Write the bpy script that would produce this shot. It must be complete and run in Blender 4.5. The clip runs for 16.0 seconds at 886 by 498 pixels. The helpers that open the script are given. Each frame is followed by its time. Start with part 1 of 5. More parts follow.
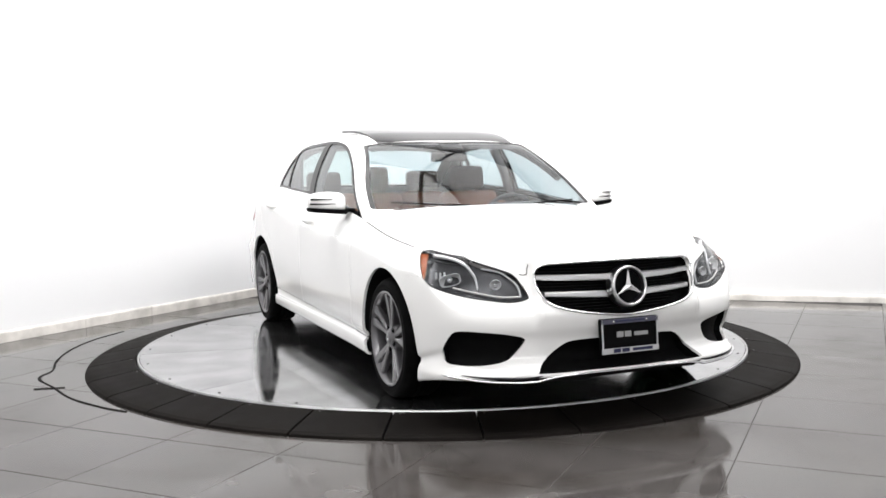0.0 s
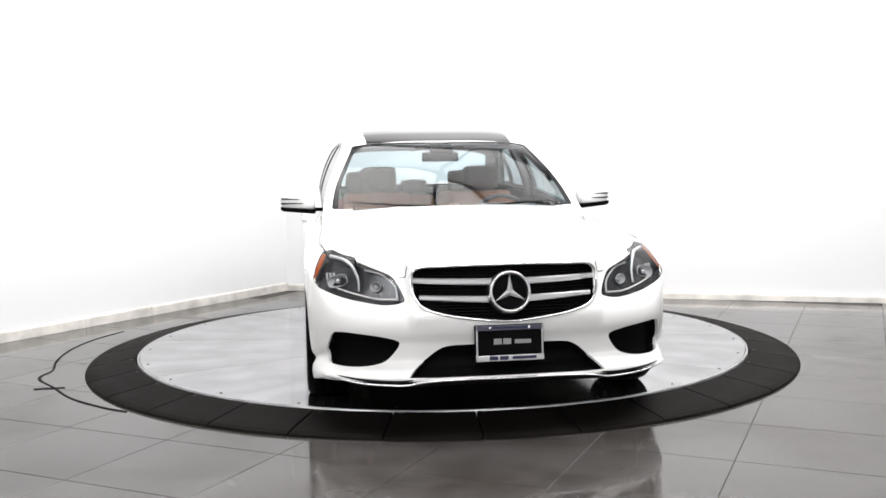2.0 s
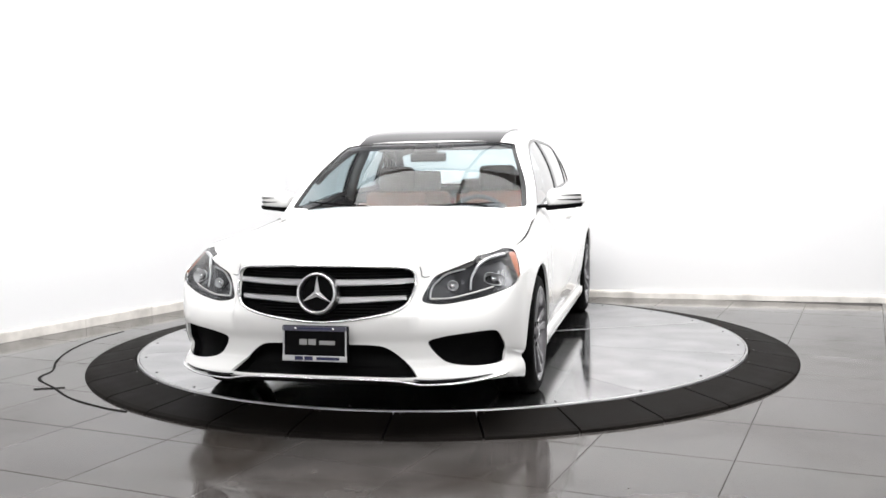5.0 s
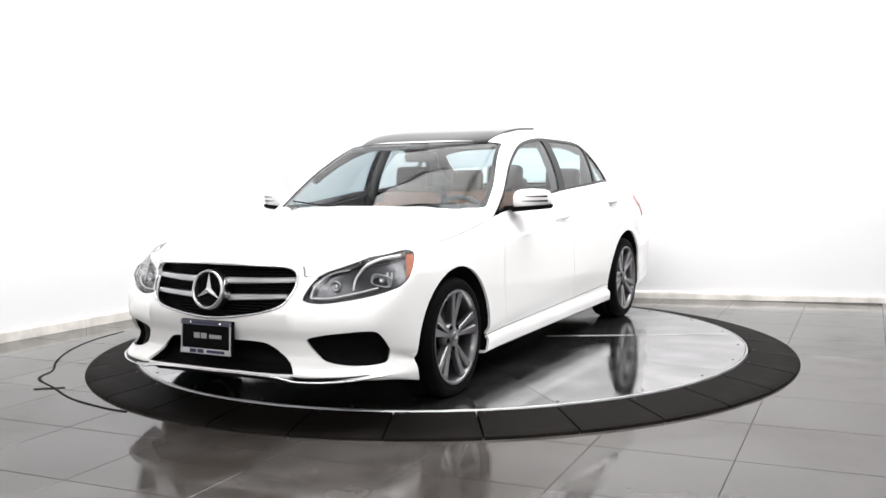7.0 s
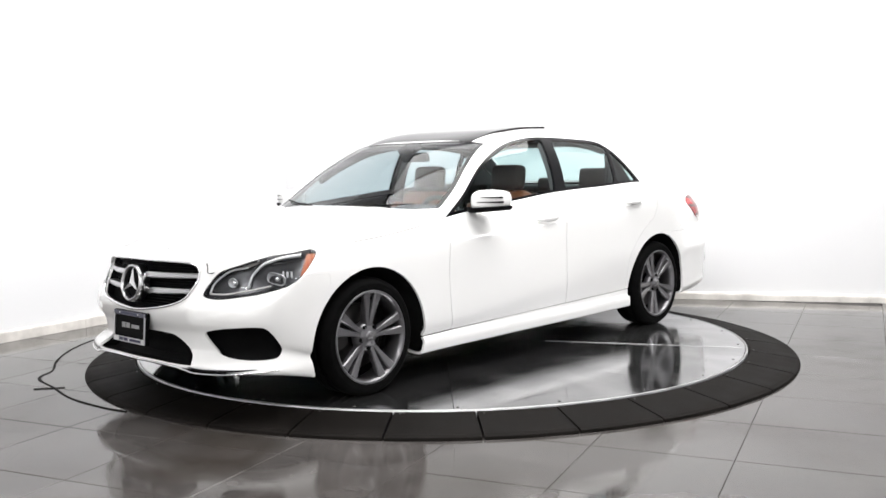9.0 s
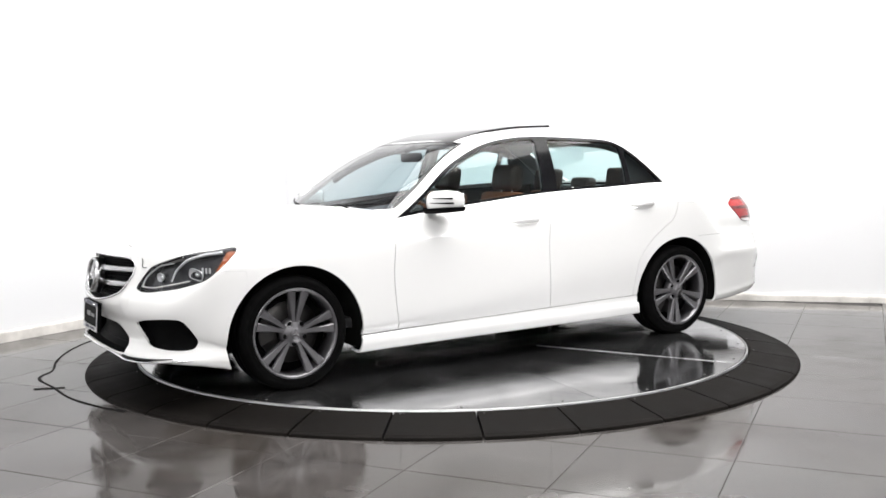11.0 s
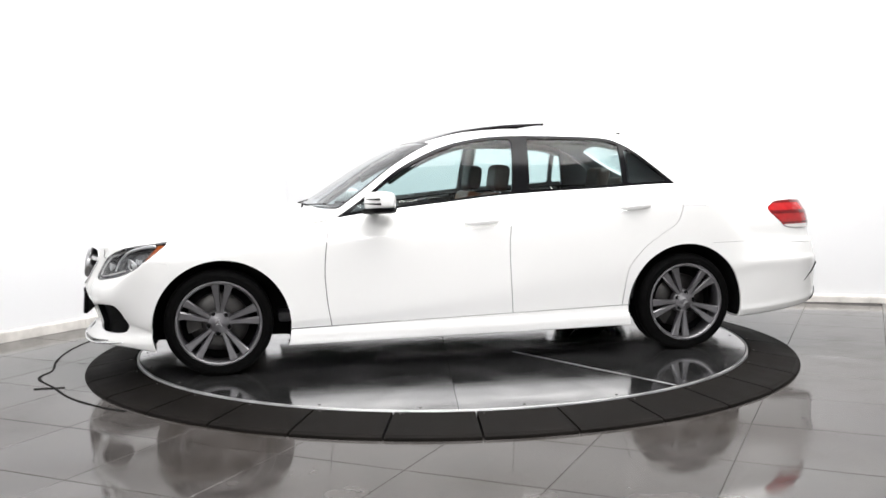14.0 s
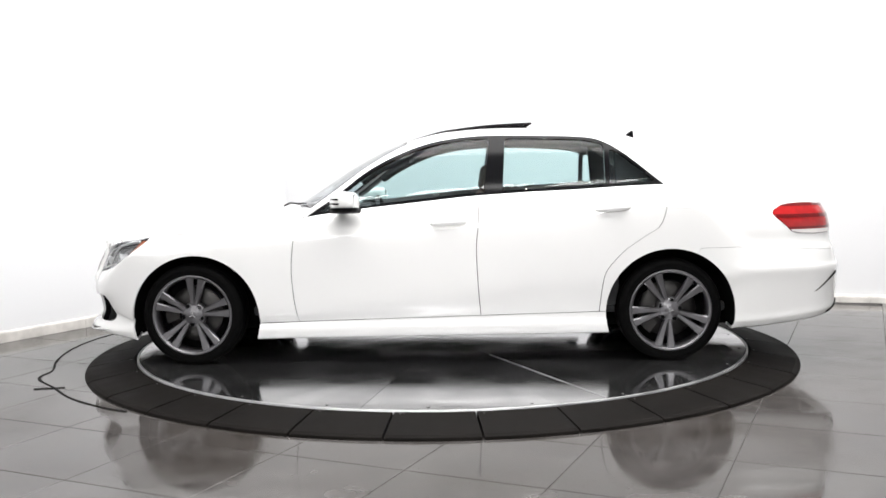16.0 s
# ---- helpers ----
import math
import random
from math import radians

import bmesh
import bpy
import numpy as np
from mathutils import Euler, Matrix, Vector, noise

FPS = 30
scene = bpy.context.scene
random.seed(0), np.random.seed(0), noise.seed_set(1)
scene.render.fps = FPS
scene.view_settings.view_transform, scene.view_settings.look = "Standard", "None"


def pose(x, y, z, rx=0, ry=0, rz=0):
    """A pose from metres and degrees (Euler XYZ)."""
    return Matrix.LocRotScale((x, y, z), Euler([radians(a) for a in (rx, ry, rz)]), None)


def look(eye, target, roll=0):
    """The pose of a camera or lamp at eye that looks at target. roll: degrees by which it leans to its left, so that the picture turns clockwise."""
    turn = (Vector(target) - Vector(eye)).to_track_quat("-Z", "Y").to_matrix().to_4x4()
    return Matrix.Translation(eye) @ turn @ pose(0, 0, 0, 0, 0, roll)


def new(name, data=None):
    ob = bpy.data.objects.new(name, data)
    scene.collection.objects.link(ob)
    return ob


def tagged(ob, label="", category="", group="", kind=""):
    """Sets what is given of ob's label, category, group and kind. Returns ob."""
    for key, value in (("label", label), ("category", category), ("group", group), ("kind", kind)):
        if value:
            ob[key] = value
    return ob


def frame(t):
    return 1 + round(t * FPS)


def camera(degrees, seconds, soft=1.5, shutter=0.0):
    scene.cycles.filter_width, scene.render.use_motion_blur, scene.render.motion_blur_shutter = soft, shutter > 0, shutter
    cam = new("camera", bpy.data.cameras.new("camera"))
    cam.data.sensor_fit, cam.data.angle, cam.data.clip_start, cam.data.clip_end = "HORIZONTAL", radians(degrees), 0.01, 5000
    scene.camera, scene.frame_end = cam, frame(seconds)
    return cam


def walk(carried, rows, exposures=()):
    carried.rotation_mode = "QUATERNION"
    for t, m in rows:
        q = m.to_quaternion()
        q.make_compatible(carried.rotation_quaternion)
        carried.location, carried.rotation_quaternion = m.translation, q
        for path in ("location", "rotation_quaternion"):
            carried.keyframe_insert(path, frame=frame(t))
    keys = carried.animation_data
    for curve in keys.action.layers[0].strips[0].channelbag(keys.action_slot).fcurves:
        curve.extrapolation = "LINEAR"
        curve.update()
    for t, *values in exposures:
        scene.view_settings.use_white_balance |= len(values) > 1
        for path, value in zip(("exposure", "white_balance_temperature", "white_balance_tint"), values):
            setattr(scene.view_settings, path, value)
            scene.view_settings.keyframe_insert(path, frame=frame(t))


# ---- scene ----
# ---- camera: stands still on a tripod ----
cam = camera(50.23, 16.0, soft=1.6)
EYE = (0.0, -6.50, 1.147)
STAND = look(EYE, (EYE[0] + 0.00207, EYE[1] + 0.99667, EYE[2] - 0.08154), -0.92)
walk(cam, [(0.0, STAND), (16.0, STAND)])

# ---- light: rows of ceiling panels in a closed white studio ----
FLOOR = -0.063
CEILING = 4.3
world = bpy.data.worlds.new("studio_air")
world.use_nodes = True
world.node_tree.nodes["Background"].inputs[0].default_value = (0.9, 0.95, 1.0, 1)
world.node_tree.nodes["Background"].inputs[1].default_value = 0.1
scene.world = world
scene.view_settings.exposure = 0.55
LAMP_WATTS = 14.5


# ---- materials ----
def material(name, colour, rough=0.5, metal=0.0, coat=0.0, vary=0.06, scale=6.0, bump=0.0, bump_scale=120.0, rough_vary=0.0, spec=0.5):
    """A surface with soft blotches, fine grain and, if asked, relief."""
    m = bpy.data.materials.new(name)
    m.use_nodes = True
    nt = m.node_tree
    b = nt.nodes["Principled BSDF"]
    b.inputs["Roughness"].default_value = rough
    b.inputs["Metallic"].default_value = metal
    b.inputs["Coat Weight"].default_value = coat
    b.inputs["Coat Roughness"].default_value = 0.03
    b.inputs["Specular IOR Level"].default_value = spec
    tc = nt.nodes.new("ShaderNodeTexCoord")
    big = nt.nodes.new("ShaderNodeTexNoise")
    big.inputs["Scale"].default_value = scale
    big.inputs["Detail"].default_value = 6
    nt.links.new(tc.outputs["Object"], big.inputs["Vector"])
    ramp = nt.nodes.new("ShaderNodeMapRange")
    ramp.inputs[1].default_value, ramp.inputs[2].default_value = 0.3, 0.7
    ramp.inputs[3].default_value, ramp.inputs[4].default_value = 1 - vary, 1 + vary
    nt.links.new(big.outputs[0], ramp.inputs[0])
    mul = nt.nodes.new("ShaderNodeVectorMath")
    mul.operation = "SCALE"
    mul.inputs[0].default_value = colour
    nt.links.new(ramp.outputs[0], mul.inputs["Scale"])
    nt.links.new(mul.outputs[0], b.inputs["Base Color"])
    if rough_vary:
        rr = nt.nodes.new("ShaderNodeMapRange")
        rr.inputs[1].default_value, rr.inputs[2].default_value = 0.3, 0.7
        rr.inputs[3].default_value, rr.inputs[4].default_value = max(0.01, rough - rough_vary), rough + rough_vary
        nt.links.new(big.outputs[0], rr.inputs[0])
        nt.links.new(rr.outputs[0], b.inputs["Roughness"])
    if bump:
        fine = nt.nodes.new("ShaderNodeTexNoise")
        fine.inputs["Scale"].default_value = bump_scale
        fine.inputs["Detail"].default_value = 3
        nt.links.new(tc.outputs["Object"], fine.inputs["Vector"])
        bn = nt.nodes.new("ShaderNodeBump")
        bn.inputs["Strength"].default_value = bump
        bn.inputs["Distance"].default_value = 0.002
        nt.links.new(fine.outputs[0], bn.inputs["Height"])
        nt.links.new(bn.outputs[0], b.inputs["Normal"])
    return m


def glass(name, tint, gloss=1.0):
    """Thin sheet glass: tinted clear, with gloss that grows towards grazing angles."""
    m = bpy.data.materials.new(name)
    m.use_nodes = True
    nt = m.node_tree
    nt.nodes.remove(nt.nodes["Principled BSDF"])
    lw = nt.nodes.new("ShaderNodeLayerWeight")
    lw.inputs["Blend"].default_value = 0.5
    pw = nt.nodes.new("ShaderNodeMath")
    pw.operation = "POWER"
    pw.inputs[1].default_value = 5.0
    nt.links.new(lw.outputs["Facing"], pw.inputs[0])
    ml = nt.nodes.new("ShaderNodeMath")
    ml.operation = "MULTIPLY_ADD"
    ml.inputs[1].default_value, ml.inputs[2].default_value = 2.6 * gloss, 0.05 * gloss
    nt.links.new(pw.outputs[0], ml.inputs[0])
    tr = nt.nodes.new("ShaderNodeBsdfTransparent")
    tr.inputs[0].default_value = (*tint, 1)
    gl = nt.nodes.new("ShaderNodeBsdfGlossy")
    gl.inputs["Roughness"].default_value = 0.01
    mx = nt.nodes.new("ShaderNodeMixShader")
    nt.links.new(ml.outputs[0], mx.inputs[0])
    nt.links.new(tr.outputs[0], mx.inputs[1])
    nt.links.new(gl.outputs[0], mx.inputs[2])
    nt.links.new(mx.outputs[0], nt.nodes["Material Output"].inputs[0])
    return m


def tile_material():
    """Polished grey porcelain, each tile a shade of its own, with scuffs and dried water marks."""
    m = material("polished_grey_tile", (0.060, 0.0555, 0.0535), 0.07, vary=0.22, scale=6.0, rough_vary=0.05, bump=0.02, bump_scale=30)
    nt = m.node_tree
    b = nt.nodes["Principled BSDF"]
    info = nt.nodes.new("ShaderNodeObjectInfo")
    sh = nt.nodes.new("ShaderNodeMapRange")
    sh.inputs[3].default_value, sh.inputs[4].default_value = 0.96, 1.04
    nt.links.new(info.outputs["Random"], sh.inputs[0])
    old = b.inputs["Base Color"].links[0].from_socket
    mul = nt.nodes.new("ShaderNodeVectorMath")
    mul.operation = "SCALE"
    nt.links.new(old, mul.inputs[0])
    nt.links.new(sh.outputs[0], mul.inputs["Scale"])
    nt.links.new(mul.outputs[0], b.inputs["Base Color"])
    b.inputs["Specular IOR Level"].default_value = 0.28
    # stains run on from tile to tile
    place = nt.nodes.new("ShaderNodeNewGeometry")
    for node in nt.nodes:
        if node.type == "TEX_NOISE":
            nt.links.new(place.outputs["Position"], node.inputs["Vector"])
    stain = nt.nodes.new("ShaderNodeTexNoise")
    stain.inputs["Scale"].default_value = 1.1
    stain.inputs["Detail"].default_value = 9
    stain.inputs["Distortion"].default_value = 0.8
    nt.links.new(place.outputs["Position"], stain.inputs["Vector"])
    cut = nt.nodes.new("ShaderNodeMapRange")
    cut.inputs[1].default_value, cut.inputs[2].default_value, cut.inputs[3].default_value, cut.inputs[4].default_value = 0.48, 0.64, 0.0, 0.7
    nt.links.new(stain.outputs[0], cut.inputs[0])
    mix = nt.nodes.new("ShaderNodeMix")
    mix.data_type = "RGBA"
    nt.links.new(cut.outputs[0], mix.inputs[0])
    nt.links.new(mul.outputs[0], mix.inputs[6])
    mix.inputs[7].default_value = (0.026, 0.021, 0.017, 1)
    nt.links.new(mix.outputs[2], b.inputs["Base Color"])
    rr = b.inputs["Roughness"].links[0].from_socket
    wet = nt.nodes.new("ShaderNodeMath")
    wet.operation = "MULTIPLY_ADD"
    wet.inputs[1].default_value = 0.16
    nt.links.new(cut.outputs[0], wet.inputs[0])
    nt.links.new(rr, wet.inputs[2])
    nt.links.new(wet.outputs[0], b.inputs["Roughness"])
    return m


def plate_metal():
    """Worn aluminium sheet of the turntable, with scuffs and dull stains."""
    m = material("worn_aluminium", (0.43, 0.43, 0.438), 0.09, 0.97, vary=0.28, scale=2.6, rough_vary=0.05, bump=0.05, bump_scale=14)
    nt = m.node_tree
    b = nt.nodes["Principled BSDF"]
    tc = nt.nodes.new("ShaderNodeTexCoord")
    st = nt.nodes.new("ShaderNodeMapping")
    st.inputs["Scale"].default_value = (1.2, 2.0, 1.0)
    st.inputs["Rotation"].default_value = (0, 0, 0.6)
    nt.links.new(tc.outputs["Object"], st.inputs[0])
    sc = nt.nodes.new("ShaderNodeTexNoise")
    sc.inputs["Scale"].default_value, sc.inputs["Detail"].default_value, sc.inputs["Distortion"].default_value = 1.5, 8, 0.5
    nt.links.new(st.outputs[0], sc.inputs["Vector"])
    cut = nt.nodes.new("ShaderNodeMapRange")
    cut.inputs[1].default_value, cut.inputs[2].default_value, cut.inputs[3].default_value, cut.inputs[4].default_value = 0.44, 0.74, 1.0, 0.68
    nt.links.new(sc.outputs[0], cut.inputs[0])
    old = b.inputs["Base Color"].links[0].from_socket
    mul = nt.nodes.new("ShaderNodeVectorMath")
    mul.operation = "SCALE"
    nt.links.new(old, mul.inputs[0])
    nt.links.new(cut.outputs[0], mul.inputs["Scale"])
    nt.links.new(mul.outputs[0], b.inputs["Base Color"])
    rg = b.inputs["Roughness"].links[0].from_socket
    dull = nt.nodes.new("ShaderNodeMath")
    dull.operation = "MULTIPLY_ADD"
    dull.inputs[1].default_value, dull.inputs[2].default_value = -0.22, 0.22
    nt.links.new(cut.outputs[0], dull.inputs[0])
    plus = nt.nodes.new("ShaderNodeMath")
    nt.links.new(dull.outputs[0], plus.inputs[0])
    nt.links.new(rg, plus.inputs[1])
    nt.links.new(plus.outputs[0], b.inputs["Roughness"])
    return m


PAINT = material("white_car_paint", (0.85, 0.85, 0.842), 0.25, coat=0.9, vary=0.01, scale=2.0)
BLACK = material("black_plastic", (0.0025, 0.0025, 0.0028), 0.6, vary=0.2, scale=20, bump=0.1, bump_scale=400, spec=0.05)
GLOSS_BLACK = material("gloss_black_trim", (0.006, 0.006, 0.007), 0.14, vary=0.1, spec=0.16)
DARK = material("dark_underbody", (0.006, 0.006, 0.006), 0.9, vary=0.3, scale=9, spec=0.05)
LAMP_GREY = material("smoked_lamp_housing", (0.075, 0.075, 0.08), 0.22, 0.65, vary=0.3, scale=30)
LAMP_LID = material("pewter_lamp_lid", (0.17, 0.16, 0.155), 0.3, 0.5, vary=0.2, scale=20)
CHROME = material("bright_chrome", (0.86, 0.86, 0.87), 0.12, 1.0, vary=0.02)
SILVER = material("silver_painted_plastic", (0.62, 0.62, 0.63), 0.35, 0.35, vary=0.03)
SATIN = material("satin_silver", (0.62, 0.62, 0.63), 0.28, 1.0, vary=0.04)
RUBBER = material("tyre_rubber", (0.003, 0.003, 0.0031), 0.65, vary=0.25, scale=30, bump=0.3, bump_scale=300, spec=0.03)
ALLOY = material("grey_alloy", (0.155, 0.152, 0.16), 0.33, 0.75, vary=0.05, scale=14, coat=0.4)
STEEL = material("brake_steel", (0.05, 0.048, 0.047), 0.35, 0.9, vary=0.15, scale=20)
LEATHER = material("tan_leather", (0.24, 0.083, 0.036), 0.45, vary=0.12, scale=8, bump=0.25, bump_scale=180)
LEATHER_DARK = material("dark_brown_leather", (0.040, 0.026, 0.021), 0.5, vary=0.12, scale=8, bump=0.25, bump_scale=180)
TRIM = material("charcoal_cabin_trim", (0.03, 0.03, 0.032), 0.6, vary=0.2, scale=12, bump=0.2, bump_scale=250)
ROOF_CLOTH = material("grey_headlining", (0.26, 0.26, 0.265), 0.9, vary=0.05)
WIND = glass("windscreen_glass", (0.70, 0.745, 0.78), 0.46)
SIDE_GLASS = glass("side_glass", (0.70, 0.82, 0.82), 0.62)
LENS = glass("clear_lens", (0.9, 0.91, 0.92), 0.36)
ROOF_GLASS = material("black_roof_glass", (0.012, 0.011, 0.012), 0.05, vary=0.05, spec=0.3)
AMBER = material("amber_reflector", (0.27, 0.055, 0.005), 0.35, vary=0.1, scale=40, spec=0.1)
RED = material("red_lamp_plastic", (0.36, 0.009, 0.01), 0.15, coat=0.2, vary=0.15, scale=25)
RED_DARK = material("dark_red_lamp_plastic", (0.12, 0.005, 0.006), 0.15, coat=0.2, vary=0.15, scale=25)
WHITE_LENS = material("white_lamp_plastic", (0.75, 0.72, 0.7), 0.15, coat=0.8, vary=0.05)
PLATE_INK = material("plate_print_grey", (0.25, 0.25, 0.25), 0.5)
PLATE_TOP = material("plate_frame_slate", (0.07, 0.07, 0.10), 0.35, 0.3)
PLATE_BLUE = material("plate_print_navy", (0.01, 0.012, 0.05), 0.4)
WALL = material("white_studio_paint", (0.735, 0.74, 0.752), 0.6, vary=0.015, scale=0.8, bump=0.05, bump_scale=60)
BOARD = material("scuffed_white_baseboard", (0.66, 0.635, 0.60), 0.5, vary=0.24, scale=6, bump=0.1)
CEIL = material("white_ceiling_paint", (0.75, 0.755, 0.77), 0.9, vary=0.08, scale=1.0)
TILE = tile_material()
GROUT = material("dark_grout", (0.05, 0.047, 0.045), 0.9, vary=0.2)
RAMP = material("black_rubber_ramp", (0.0062, 0.0054, 0.0049), 0.6, vary=0.55, scale=3.5, bump=0.25, bump_scale=90, rough_vary=0.1, spec=0.03)
ALU = plate_metal()
EDGE = material("dull_aluminium_edge", (0.40, 0.40, 0.405), 0.38, 0.95, vary=0.3, scale=5, rough_vary=0.1)
CABLE = material("black_sealant", (0.006, 0.006, 0.006), 0.7, vary=0.3, spec=0.05)


# ---- mesh helpers ----
def mesh_ob(name, verts, faces, mat, parent=None, label="", smooth=True):
    me = bpy.data.meshes.new(name)
    me.from_pydata([tuple(map(float, v)) for v in verts], [], [tuple(int(i) for i in f) for f in faces])
    me.materials.append(mat)
    if smooth:
        me.polygons.foreach_set("use_smooth", [True] * len(me.polygons))
    me.update()
    ob = new(name, me)
    if parent:
        ob.parent = parent
    if label:
        ob["label"] = label
    return ob


def part(name, bm, mat, parent=None, label="", smooth=False):
    """Links a bmesh as one mesh object under a thing or a part."""
    me = bpy.data.meshes.new(name)
    bmesh.ops.recalc_face_normals(bm, faces=bm.faces)
    bm.to_mesh(me)
    bm.free()
    me.materials.append(mat)
    if smooth:
        me.polygons.foreach_set("use_smooth", [True] * len(me.polygons))
    ob = new(name, me)
    if parent:
        ob.parent = parent
    if label:
        ob["label"] = label
    return ob


def box(bm, size, m=Matrix(), bevel=0.0, segs=2):
    """A bevelled block of that size at the pose m."""
    t = bmesh.new()
    bmesh.ops.create_cube(t, size=1, matrix=Matrix.Diagonal((*size, 1)))
    if bevel:
        bmesh.ops.bevel(t, geom=t.edges[:], offset=bevel, segments=segs, profile=0.6, affect="EDGES")
    bmesh.ops.transform(t, matrix=m, verts=t.verts[:])
    add(bm, t)


def add(bm, t):
    keep = [bm.verts.new(v.co) for v in t.verts]
    t.verts.index_update()
    for f in t.faces:
        bm.faces.new([keep[v.index] for v in f.verts])
    t.free()


def prism(bm, outline, depth, m=Matrix(), bevel=0.0):
    """An outline in the local xy plane, drawn out along z by depth."""
    t = bmesh.new()
    vs = [t.verts.new((x, y, 0)) for x, y in outline]
    f = t.faces.new(vs)
    r = bmesh.ops.extrude_face_region(t, geom=[f])
    bmesh.ops.translate(t, vec=(0, 0, depth), verts=[v for v in r["geom"] if isinstance(v, bmesh.types.BMVert)])
    if bevel:
        bmesh.ops.recalc_face_normals(t, faces=t.faces)
        bmesh.ops.bevel(t, geom=t.edges[:], offset=bevel, segments=2, profile=0.6, affect="EDGES")
    bmesh.ops.transform(t, matrix=m, verts=t.verts[:])
    add(bm, t)


def lathe(profile, n=64, closed=False):
    """Turns a profile of (radius, along) pairs round the local y axis."""
    verts, faces, k = [], [], len(profile)
    for i in range(n):
        a = 2 * math.pi * i / n
        verts += [(r * math.cos(a), y, r * math.sin(a)) for r, y in profile]
    for i in range(n):
        j = (i + 1) % n
        for q in range(k if closed else k - 1):
            p = (q + 1) % k
            faces.append((i * k + q, i * k + p, j * k + p, j * k + q))
    return verts, faces


def smooth_line(points, n=8, closed=False):
    """A rounded line through the points (Catmull-Rom)."""
    p = [np.array(q, float) for q in points]
    k = len(p)
    out = []
    for i in range(k if closed else k - 1):
        a, b, c, d = (p[(i + o) % k] if closed else p[min(max(i + o, 0), k - 1)] for o in (-1, 0, 1, 2))
        for s in range(n):
            t = s / n
            out.append(0.5 * (2 * b + (c - a) * t + (2 * a - 5 * b + 4 * c - d) * t * t + (3 * b - a - 3 * c + d) * t ** 3))
    if not closed:
        out.append(p[-1])
    return np.array(out)


def tube(points, radius, n=8, closed=False, flat=1.0):
    """A round bar along the points; flat squashes it upright."""
    p = np.array(points, float)
    k = len(p)
    verts, faces = [], []
    for i in range(k):
        a, b = (p[(i - 1) % k], p[(i + 1) % k]) if closed else (p[max(i - 1, 0)], p[min(i + 1, k - 1)])
        d = (b - a) / (np.linalg.norm(b - a) + 1e-9)
        s = np.cross(d, (0, 0, 1.0))
        s = s / np.linalg.norm(s) if np.linalg.norm(s) > 1e-3 else np.array((1.0, 0, 0))
        u = np.cross(s, d)
        r = radius[i] if hasattr(radius, "__len__") else radius
        for j in range(n):
            w = 2 * math.pi * j / n
            verts.append(p[i] + r * (math.cos(w) * s + flat * math.sin(w) * u))
    for i in range(k if closed else k - 1):
        for j in range(n):
            faces.append((i * n + j, i * n + (j + 1) % n, ((i + 1) % k) * n + (j + 1) % n, ((i + 1) % k) * n + j))
    if not closed:
        faces += [tuple(range(n))[::-1], tuple((k - 1) * n + j for j in range(n))]
    return verts, faces


# ---- the studio ----
CORNER = Vector((-1.61, 3.33, 0))
ALONG_LEFT = Vector((-0.494, -0.870, 0)).normalized()
ALONG_BACK = Vector((0.959, -0.284, 0)).normalized()
LEFT_LEN, BACK_LEN = 12.5, 10.5


def wall(name, a, b, label, mat=WALL, thick=0.15):
    """A wall whose inner face runs from a to b with the room on its right-hand side."""
    d = (b - a).normalized()
    out = Vector((-d.y, d.x, 0))
    bm = bmesh.new()
    foot = [a - d * thick, b + d * thick, b + d * thick + out * thick, a - d * thick + out * thick]
    low = [bm.verts.new((p.x, p.y, FLOOR)) for p in foot]
    top = [bm.verts.new((p.x, p.y, CEILING)) for p in foot]
    bm.faces.new(low)
    bm.faces.new(top)
    for i in range(4):
        bm.faces.new((low[i], low[(i + 1) % 4], top[(i + 1) % 4], top[i]))
    return tagged(part(name, bm, mat), label, "wall", kind="structure")


def baseboard(name, a, b, high, deep, label, joints):
    """A painted skirting with a rounded top, in lengths that meet at open joints."""
    d = (b - a).normalized()
    inn = Vector((d.y, -d.x, 0))
    profile = [(0, 0), (deep, 0), (deep, high - deep * 0.8), (deep * 0.85, high - deep * 0.3), (deep * 0.5, high - 0.001), (0, high)]
    bm = bmesh.new()
    length = (b - a).length
    cuts = [0] + joints + [length]
    for s, e in zip(cuts, cuts[1:]):
        rings = []
        for t in (s + 0.0015, e - 0.0015):
            rings.append([bm.verts.new(a + d * t + inn * (w + 0.002) + Vector((0, 0, FLOOR + 0.001 + h))) for w, h in profile])
        k = len(profile)
        for i in range(k):
            bm.faces.new((rings[0][i], rings[0][(i + 1) % k], rings[1][(i + 1) % k], rings[1][i]))
        bm.faces.new(rings[0])
        bm.faces.new(rings[1])
    return tagged(part(name, bm, BOARD), label, "baseboard", kind="structure")


